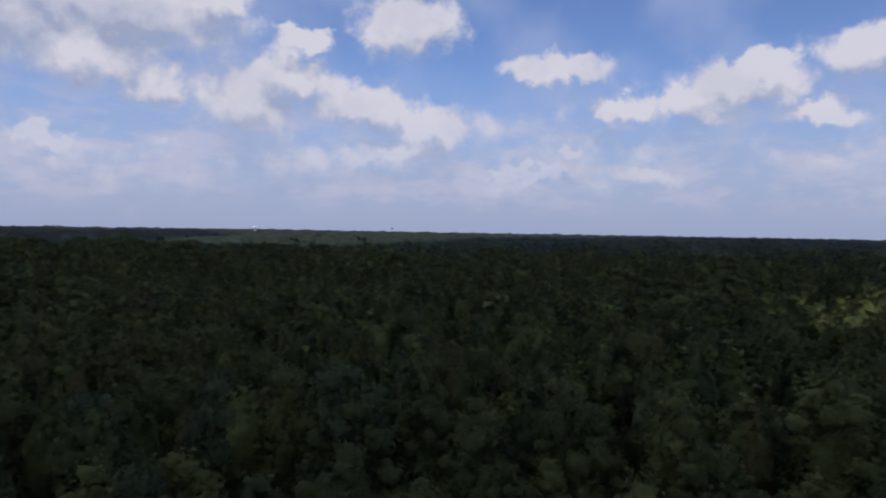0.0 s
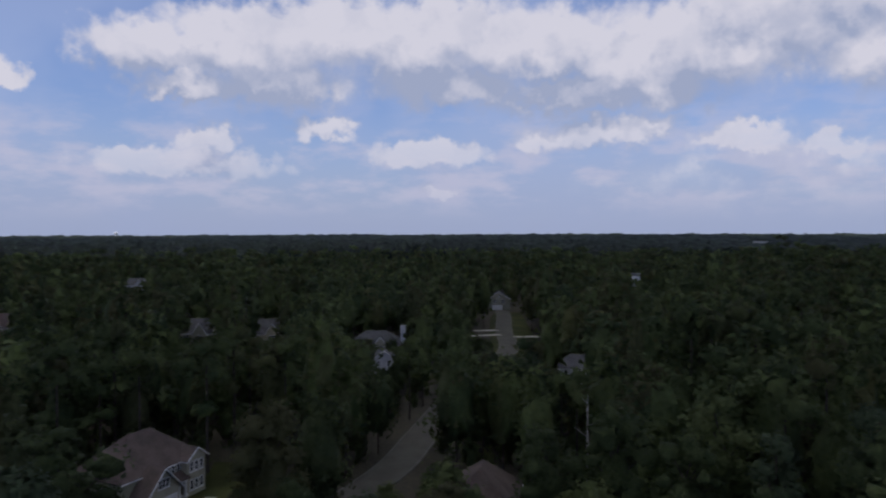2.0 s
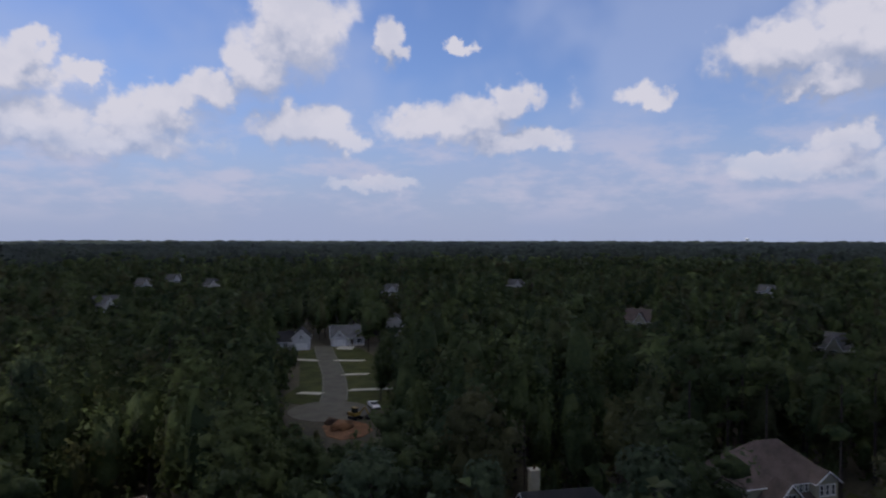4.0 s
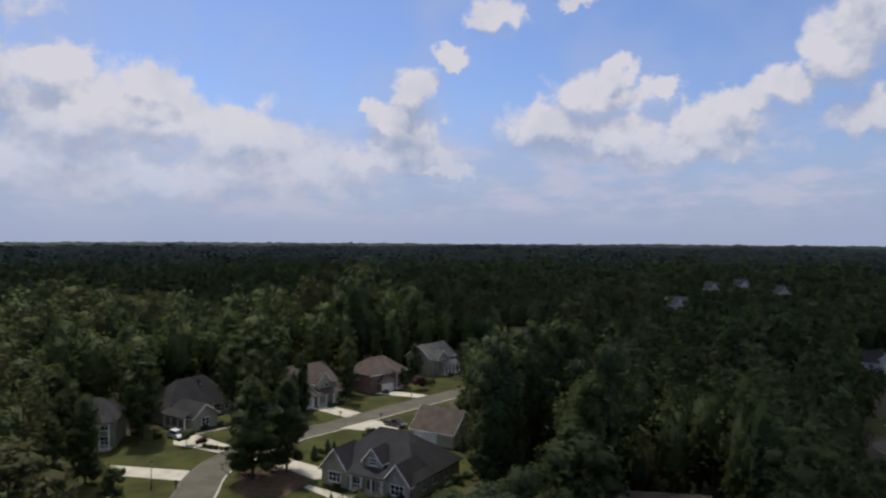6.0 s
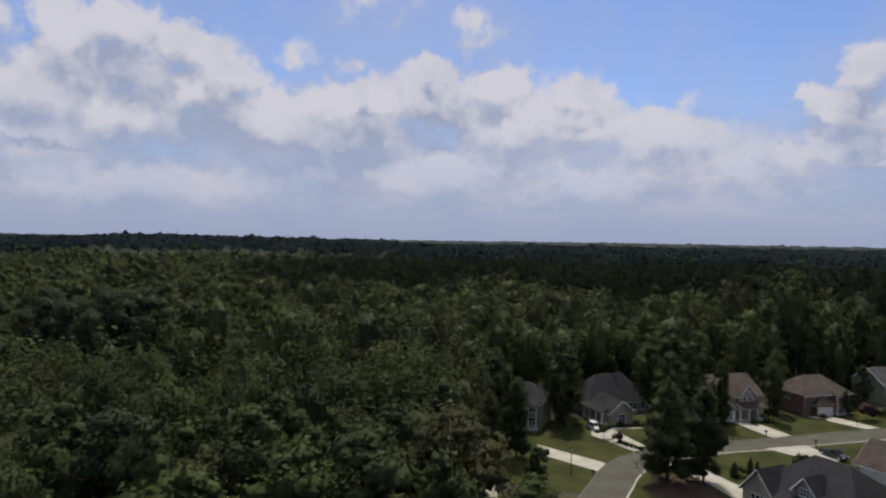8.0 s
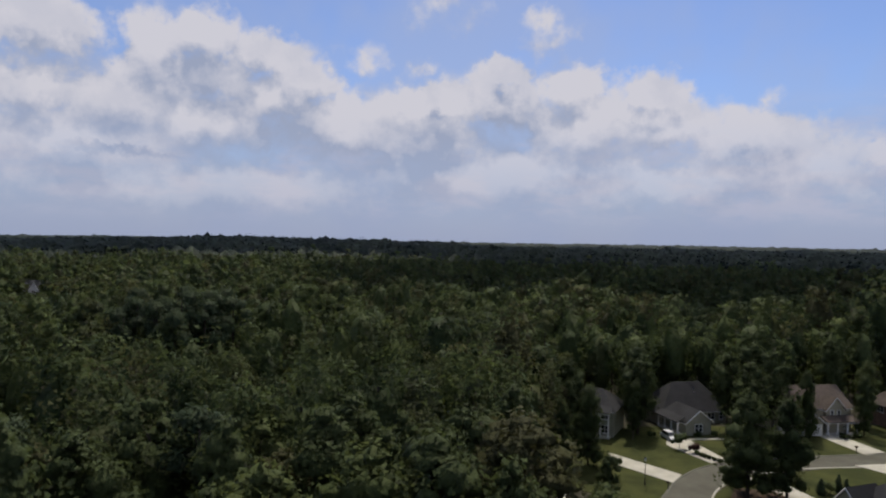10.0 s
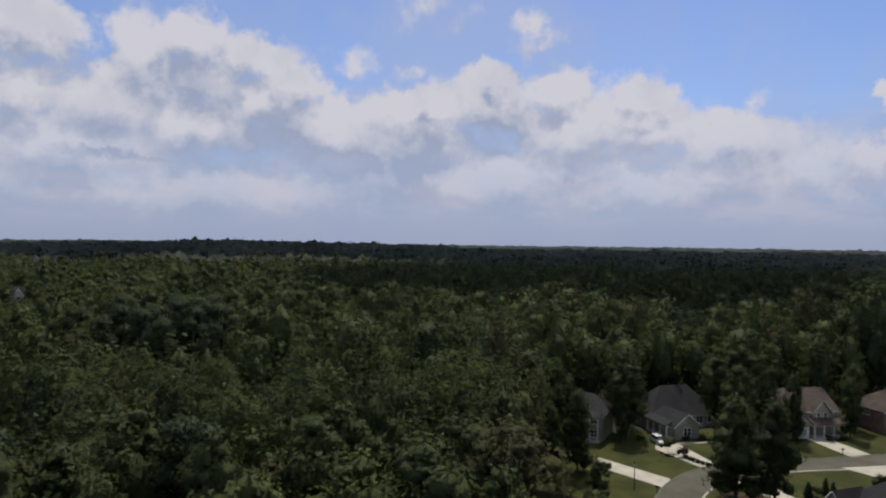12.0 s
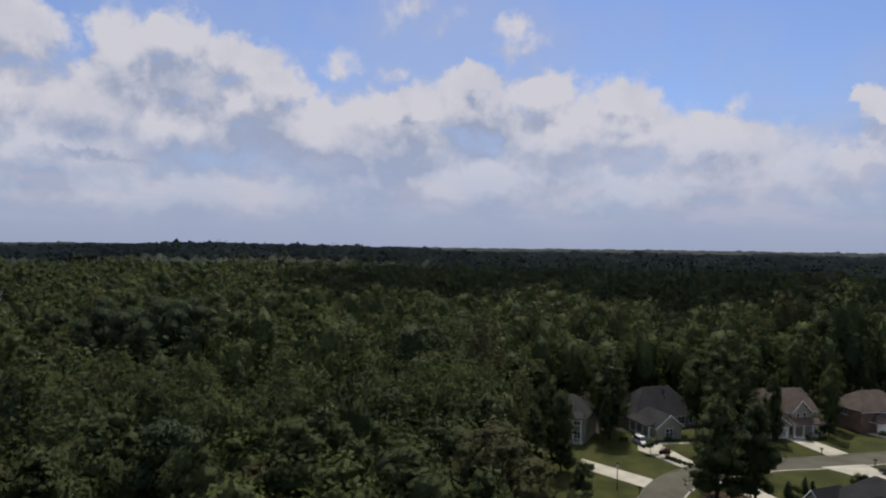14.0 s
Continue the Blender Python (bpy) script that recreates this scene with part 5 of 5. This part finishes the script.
part("stick", rod(bmesh.new(), (2.6, 0.5, 3.0), (3.9, 0.5, 1.4), 0.15, 0.12, 6), M["yellow"], arm)
part("bucket", profile(bmesh.new(), [(3.5, 0.5), (4.2, 0.45), (4.3, 1.1), (3.8, 1.5)], 0.45), M["iron"], arm)

heap_v, heap_f = ico(3)
heap_v = heap_v * np.array([3.2, 2.2, 1.3]) * (1 + 0.10 * rng.normal(size=(len(heap_v), 1)))
heap = tagged(new("dirt_heap", mesh_of("dirt_heap", heap_v, heap_f, M["clay"], True)), "heap of dug orange clay on the plot", "dirt heap")
heap.location = (-127.5, -68.5, 0.1)
heap = tagged(new("dirt_heap", mesh_of("dirt_heap", heap_v * np.array([0.5, 0.7, 0.9]), heap_f, M["mulch"], True)), "small heap of dark soil on the plot", "dirt heap")
heap.location = (-129.5, -72.0, 0.1)

# ---- far landmarks ----
def bearing(az, d):
    return -d * math.sin(radians(az)), d * math.cos(radians(az))


for az, d, r, top in ((85.8, 3400, 9.0, 36.0), (15.4, 3600, 8.0, 36.5)):
    x, y = bearing(az, d)
    tower = tagged(new("water_tower"), "far white water tower above the horizon woods", "water tower", "far water towers")
    tower.matrix_world = pose(x, y, 0)
    bm = bmesh.new()
    bmesh.ops.create_uvsphere(bm, u_segments=20, v_segments=12, radius=1.0, matrix=Matrix.Translation((0, 0, top)) @ Matrix.Diagonal((r, r, r * 0.62, 1)))
    part("tank", bm, M["steel"], tower)
    part("column", rod(bmesh.new(), (0, 0, -8), (0, 0, top), 2.6, 1.8, 12), M["steel"], tower)
x, y = bearing(4.3, 3300)
mast = tagged(new("radio_mast"), "far dark mast above the horizon woods", "mast")
mast.matrix_world = pose(x, y, 0)
part("shaft", rod(bmesh.new(), (0, 0, -8), (0, 0, 44), 1.6, 0.9, 6), M["iron"], mast)
part("head", block(bmesh.new(), -4, -4, 38, 4, 4, 43, 0.3), M["iron"], mast)
for az, d, wide, tall in ((6.8, 1300, 26, 19.5), (1.6, 1350, 34, 20.5), (-2.2, 1300, 20, 19.5), (35.1, 2050, 46, 24.0), (29.4, 720, 4, 21.5), (44.4, 330, 3.4, 20.0)):
    x, y = bearing(az, d)
    z0 = rise(x, y)
    hall = tagged(new("far_building"), "far white flat-roofed building among treetops", "building", "far white buildings")
    hall.matrix_world = pose(x, y, z0, 0, 0, az)
    part("wall", block(bmesh.new(), -wide / 2, -5, -1, wide / 2, 5, tall - 0.6), M["siding_white"], hall)
    part("roof", block(bmesh.new(), -wide / 2 - 0.3, -5.3, tall - 0.6, wide / 2 + 0.3, 5.3, tall), M["roof_grey"], hall)
    n = max(1, int(wide / 6))
    for k in range(n):
        x0 = -wide / 2 + (k + 0.3) * wide / n
        part("window", block(bmesh.new(), x0, -5.08, tall - 3.4, x0 + wide / n * 0.4, -4.98, tall - 1.8), M["glass"], hall)


# a stand of tall trees closing the street's view
STAND = "tall stand beside the houses"
for k in range(22):
    az, d = 141.5 + 9.6 * ((k * 0.618) % 1.0), 90 + 40 * ((k * 0.381 + 0.2) % 1.0)
    x, y = bearing(az, d)
    tree((0, 2, 5, 1, 4, 6)[k % 6], x, y, 24.5 + 2.5 * math.sin(k * 1.7), 0.9, k * 61, group=STAND)


for k, (az, d, hgt) in enumerate(((151.9, 119.0, 21.0), (151.2, 128.0, 22.5), (150.6, 110.0, 22.0))):
    tree((2, 0, 1)[k], *bearing(az, d), hgt, 0.85, k * 80, group=STAND)


PINES = "clump of tall dark pines"
for k in range(15):
    a, q = k * 2.4, 3.0 + 11.0 * math.sqrt(k / 15)
    tree(5 + k % 2, 99 + q * math.cos(a), -134 + q * math.sin(a), 26.5 + 2.0 * math.sin(k * 2.1), 1.05, k * 53, group=PINES)


def inside(ring, x, y):
    hit = False
    for (x0, y0), (x1, y1) in zip(ring, ring[1:] + ring[:1]):
        if (y0 > y) != (y1 > y) and x < (x1 - x0) * (y - y0) / (y1 - y0) + x0:
            hit = not hit
    return hit


ROAD_PTS = np.array([(p[0], p[1], w) for line, w in ROADS for p in line])
HOUSES = np.array([(o.location.x, o.location.y) for o in scene.objects if o.name.split(".")[0] == "house"])
SEEN = np.array(SIGHT)
SEEN_D = np.hypot(SEEN[:, 0], SEEN[:, 1])
EYE_Z = 40.0


def headroom(x, y, r):
    """How tall a tree may grow at a place without standing before the lots as seen from the lookout."""
    d = math.hypot(x, y)
    along = (SEEN[:, 0] * x + SEEN[:, 1] * y) / SEEN_D
    off = np.abs(SEEN[:, 0] * y - SEEN[:, 1] * x) / SEEN_D
    ok = (off < r) & (along < SEEN_D + 2) & (along > 5)
    if not ok.any():
        return 99.0
    line = EYE_Z + (SEEN[ok, 2] - EYE_Z) * along[ok] / SEEN_D[ok]
    return float(line.min())


def free(x, y, room=2.0):
    if np.min(np.hypot(HOUSES[:, 0] - x, HOUSES[:, 1] - y)) < 10.5:
        return False
    if (np.hypot(ROAD_PTS[:, 0] - x, ROAD_PTS[:, 1] - y) < ROAD_PTS[:, 2]).any():
        return False
    return not any(inside(r, x, y) for r in CLEAR)


# woodland: a jittered lattice of trees, split by distance from the lookout
spots = []
for ring_lo, ring_hi, step in ((6, 300, 7.9), (300, 700, 8.4)):
    n = int(ring_hi / step) + 1
    for i in range(-n, n + 1):
        for j in range(-n, n + 1):
            x = (i + (0.5 if j % 2 else 0)) * step + rng.uniform(-0.38, 0.38) * step
            y = j * step * 0.9 + rng.uniform(-0.38, 0.38) * step
            d = math.hypot(x, y)
            if not ring_lo <= d < ring_hi:
                continue
            az = math.degrees(math.atan2(-x, y)) % 360
            if 246 < az < 316 and d > 160:
                continue
            clump = noise.noise(Vector((x / 55, y / 55, 1.3)))
            hgt = 19.0 + 5.0 * clump + rng.normal() * 3.2
            pine = noise.noise(Vector((x / 70, y / 70, 9.2))) + rng.normal() * 0.25 > 0.32
            if pine:
                hgt += 2.0
            spots.append((d, x, y, max(9.0, hgt), pine, rng.uniform(0, 360), rng.uniform(0.95, 1.36), rng.uniform()))
spots.sort()
near, mid = [], []
for s in spots:
    d, x, y, hgt, pine, a, sp, u = s
    if d < 320 and not free(x, y):
        continue
    if d < 640:
        room_left = headroom(x, y, 2.6 + 0.004 * d if d < 100 else 3.4 + 0.006 * d)
        if room_left < hgt:
            hgt = room_left - 0.6
            if hgt < 3.2:
                continue
            sp = min(1.6, sp * (1.15 if hgt > 8 else 1.5))
    if len(near) < 300 and d > 42:
        near.append((d, x, y, hgt, pine, a, sp, u))
    else:
        mid.append((d, x, y, hgt, pine, a, sp, u))
for d, x, y, hgt, pine, a, sp, u in near:
    kind = (0, 1, 2, 0, 3, 1, 4, 7, 2, 3)[int(u * 9.99)]
    tree(5 + int(u * 2) if pine else kind, x, y, hgt, sp, a)


def spray(kind, leaves, size, core, full=1.0):
    """A cheap crown: its inner mass, as full as said, and leaf sprays."""
    c, r = crown_lobes(kind)
    if kind == "pine":
        v, f = join(*[(ICO1[0] * q * 0.8 + p, ICO1[1]) for p, q in list(zip(c, r))[::2]], leaf_cloud(c, r, leaves, size))
    else:
        mass, tris = dome(kind, core)
        middle = np.array([0, 0, DOME[kind][2]])
        v, f = join(((mass - middle) * full + middle, tris), leaf_cloud(*with_shell(kind, c, r), leaves, size))
    return v, f, crown_swell(kind, v, c, r)


def stand_of(*rows):
    """Four crowns of one fineness: two broad, one tall, one pine."""
    return [spray(kind, leaves, size, core, 1.0 if leaves > 100 else 0.72) for kind, leaves, size, core in rows]


# finer leaves where the sun brings them out, coarser in the shade and far off
SUNNY = [stand_of(("round", 1500, 0.0172, ICO2), ("tall", 1300, 0.0166, ICO2), ("round", 1500, 0.0172, ICO2), ("pine", 1000, 0.0155, ICO1)),
         stand_of(("round", 540, 0.0262, ICO2), ("tall", 470, 0.0250, ICO2), ("round", 540, 0.0262, ICO2), ("pine", 360, 0.024, ICO1)),
         stand_of(("round", 62, 0.066, ICO1), ("tall", 54, 0.062, ICO1), ("round", 62, 0.066, ICO1), ("pine", 54, 0.050, ICO1))]
SHADY = [stand_of(("round", 640, 0.0245, ICO2), ("tall", 560, 0.0235, ICO2), ("round", 640, 0.0245, ICO2), ("pine", 500, 0.021, ICO1)),
         stand_of(("round", 170, 0.044, ICO2), ("tall", 150, 0.042, ICO2), ("round", 170, 0.044, ICO2), ("pine", 130, 0.038, ICO1)),
         stand_of(("round", 18, 0.086, ICO1), ("tall", 16, 0.082, ICO1), ("round", 18, 0.086, ICO1), ("pine", 14, 0.072, ICO1))]
stacks, base_n = ([], [], []), 0
stem_v, stem_f, stem_n = [], [], 0
for d, x, y, hgt, pine, a, sp, u in mid:
    az = math.degrees(math.atan2(-x, y)) % 360
    hidden = 240 < az < 322
    level = 0 if d < 135 and not hidden else 1 if d < 300 and not hidden else 2
    v, f, sw = (SUNNY if 148 < az < 236 else SHADY)[level][3 if pine else int(u * 2.999)]
    ca, sa = math.cos(a), math.sin(a)
    w = hgt * sp
    q = np.empty_like(v)
    q[:, 0] = (v[:, 0] * ca - v[:, 1] * sa) * w + x
    q[:, 1] = (v[:, 0] * sa + v[:, 1] * ca) * w + y
    q[:, 2] = v[:, 2] * hgt + rise(x, y)
    stacks[0].append(q)
    stacks[2].append(np.stack([sw[:, 0] * ca - sw[:, 1] * sa, sw[:, 0] * sa + sw[:, 1] * ca, sw[:, 2]], 1))
    stacks[1].append(f + base_n)
    base_n += len(q)
    if d < 300:
        r0 = 0.013 * hgt
        g0 = rise(x, y)
        ringp = [(x + r0 * k * math.cos(t), y + r0 * k * math.sin(t), z) for z, k in ((g0 - 0.2, 1.0), (g0 + hgt * 0.8, 0.4)) for t in (0, 1.57, 3.14, 4.71)]
        stem_v.extend(ringp)
        stem_f.extend((stem_n + k, stem_n + (k + 1) % 4, stem_n + 4 + (k + 1) % 4, stem_n + 4 + k) for k in range(4))
        stem_n += 8
# low growth under and between the trees
low_v, low_f, low_s, low_n = [], [], [], 0
bushes = [spray("low", 60, 0.09, ICO1) for _ in range(3)]
for d, x, y, hgt, pine, a, sp, u in near + mid:
    az = math.degrees(math.atan2(-x, y)) % 360
    if d > 230 or d < 58 or 240 < az < 322:
        continue
    for side in (0.0, 2.6):
        bx, by = x + 3.4 * math.cos(a + side), y + 3.4 * math.sin(a + side)
        top = min(3.5 + (4.5 if side == 0 else 7.0) * u, headroom(bx, by, 2.0) - 0.3)
        if top < 1.6 or not free(bx, by):
            continue
        v, f, sw = bushes[int(u * 2.99)]
        low_s.append(sw)
        low_v.append(v * np.array([max(top, 3.8), max(top, 3.8), top]) + np.array([bx, by, rise(bx, by) - 0.1 * top]))
        low_f.append(f + low_n)
        low_n += len(v)
tagged(new("undergrowth", mesh_of("undergrowth", np.concatenate(low_v), np.concatenate(low_f), M["woods"], swell=np.concatenate(low_s))), "green undergrowth at the feet of the trees", "undergrowth", kind="stuff")
tagged(new("woodland", mesh_of("woodland", np.concatenate(stacks[0]), np.concatenate(stacks[1]), M["woods"], swell=np.concatenate(stacks[2]))), "dense mixed green woodland canopy", "woodland", kind="stuff")
tagged(new("woodland_trunks", mesh_of("woodland_trunks", stem_v, np.array(stem_f), M["bark"])), "brown trunks of the dense woodland", "tree trunks", kind="stuff")

# the woods to the horizon, their colour darkened for the shade between crowns
radii = [660.0]
while radii[-1] < 4900:
    radii.append(radii[-1] + max(5.0, radii[-1] * 0.0105))
steps = np.arange(-46, 248.01, 0.34)
fv = np.empty((len(radii), len(steps), 3))
for i, r in enumerate(radii):
    for j, a in enumerate(steps):
        t = radians(a + rng.uniform(-0.13, 0.13))
        rr = r * (1 + rng.uniform(-0.004, 0.004))
        x, y = -rr * math.sin(t), rr * math.cos(t)
        fv[i, j] = (x, y, rise(x, y) + 17.0 + 3.5 * noise.noise(Vector((x / 60, y / 60, 5))) + 7.0 * max(0.0, noise.noise(Vector((x / 95, y / 95, 8)))) + rng.normal() * 3.4)
fv[0, :, 2] -= 14
idx = np.arange(len(radii) * len(steps)).reshape(len(radii), len(steps))
ff = np.stack([idx[:-1, :-1], idx[1:, :-1], idx[1:, 1:], idx[:-1, 1:]], -1).reshape(-1, 4)
tagged(new("far_woods", mesh_of("far_woods", fv.reshape(-1, 3), ff, M["far_woods"])), "far woods reaching to the horizon, crown shade put into their colour", "woodland", kind="stuff")

# single trees that break the skyline, in the same shade-darkened colour
sky_v, sky_f, sky_s, sky_n = [], [], [], 0
far_lod = [spray("round", 14, 0.09, ICO1), spray("tall", 12, 0.085, ICO1), spray("round", 14, 0.09, ICO1)]
while len(sky_v) < 2400:
    a, d = rng.uniform(138, 236), 690 + 1700 * rng.uniform() ** 1.4
    x, y = -d * math.sin(radians(a)), d * math.cos(radians(a))
    tall = noise.noise(Vector((x / 70, y / 70, 4.0)))
    u = rng.uniform()
    if tall + 0.3 * u < 0.05:
        continue
    hgt = 21.5 + 8.0 * tall + 3.0 * u
    v, f, sw = far_lod[int(u * 2.99)]
    sky_v.append(v * np.array([hgt * 0.95, hgt * 0.95, hgt]) + np.array([x, y, rise(x, y)]))
    sky_f.append(f + sky_n)
    sky_s.append(sw)
    sky_n += len(v)
tagged(new("skyline_trees", mesh_of("skyline_trees", np.concatenate(sky_v), np.concatenate(sky_f), M["far_woods"])), "far treetops standing out along the skyline, crown shade in their colour", "woodland", kind="stuff")

# unseen cloud sheet added out of view to shade north, west and far south
shade_ring = [(10, -10), (55, 50), (76, 130), (88, 230), (170, 290), (500, 330), (1300, 520), (2500, 1500), (2400, 3000), (900, 3000), (250, 2600), (-150, 1250), (-650, 1150), (-800, 2900), (-2300, 2600), (-3000, 1900), (-3050, 500),
              (-2900, -1000), (-2000, -2200), (-600, -2400), (900, -2300), (1700, -1900), (1500, -1100), (1000, -800), (500, -740), (150, -700), (-10, -620), (-55, -470), (-85, -330), (-105, -225), (-102, -165), (-106, -116), (-90, -76), (-54, -34)]
CLOUD_Z = 1700.0
shift = Vector((sun_from.x, sun_from.y)) * (CLOUD_Z / sun_from.z)
edge = []
ragged = random.Random(3)
for (x0, y0), (x1, y1) in zip(shade_ring, shade_ring[1:] + shade_ring[:1]):
    close = math.hypot(x0, y0) < 520
    n = max(2, int(math.hypot(x1 - x0, y1 - y0) / (6 if close else 45)))
    out = Vector((y1 - y0, x0 - x1)).normalized()
    for k in range(n):
        x, y = x0 + (x1 - x0) * k / n, y0 + (y1 - y0) * k / n
        far = min(1.0, math.hypot(x, y) / 900)
        q = noise.noise_vector(Vector((x / 120, y / 120, 2.0))) * (6 + 60 * far)
        # the cloud frays out over some fifty metres
        q = q.to_2d() + out * (ragged.uniform(-24, 24) if close else 0.0)
        edge.append((x + q.x + shift.x, y + q.y + shift.y))
bm = slab(bmesh.new(), edge, CLOUD_Z, CLOUD_Z + 60)
crng = random.Random(5)
for k in range(220):
    x, y = crng.uniform(-4000, 2500), crng.uniform(-2900, 3900)
    if inside(edge, x + shift.x, y + shift.y) and math.hypot(x, y) > 500:
        r = crng.uniform(120, 300)
        bmesh.ops.create_icosphere(bm, subdivisions=2, radius=1.0, matrix=pose(x + shift.x, y + shift.y, CLOUD_Z + 60, 0, 0, crng.uniform(0, 360)) @ Matrix.Diagonal((r, r * crng.uniform(0.7, 1.2), r * crng.uniform(0.5, 0.9), 1)))
tagged(part("cloud_backdrop", bm, M["cloud"]), "unseen white cloud sheet added to shade the woods", "cloud", kind="structure")
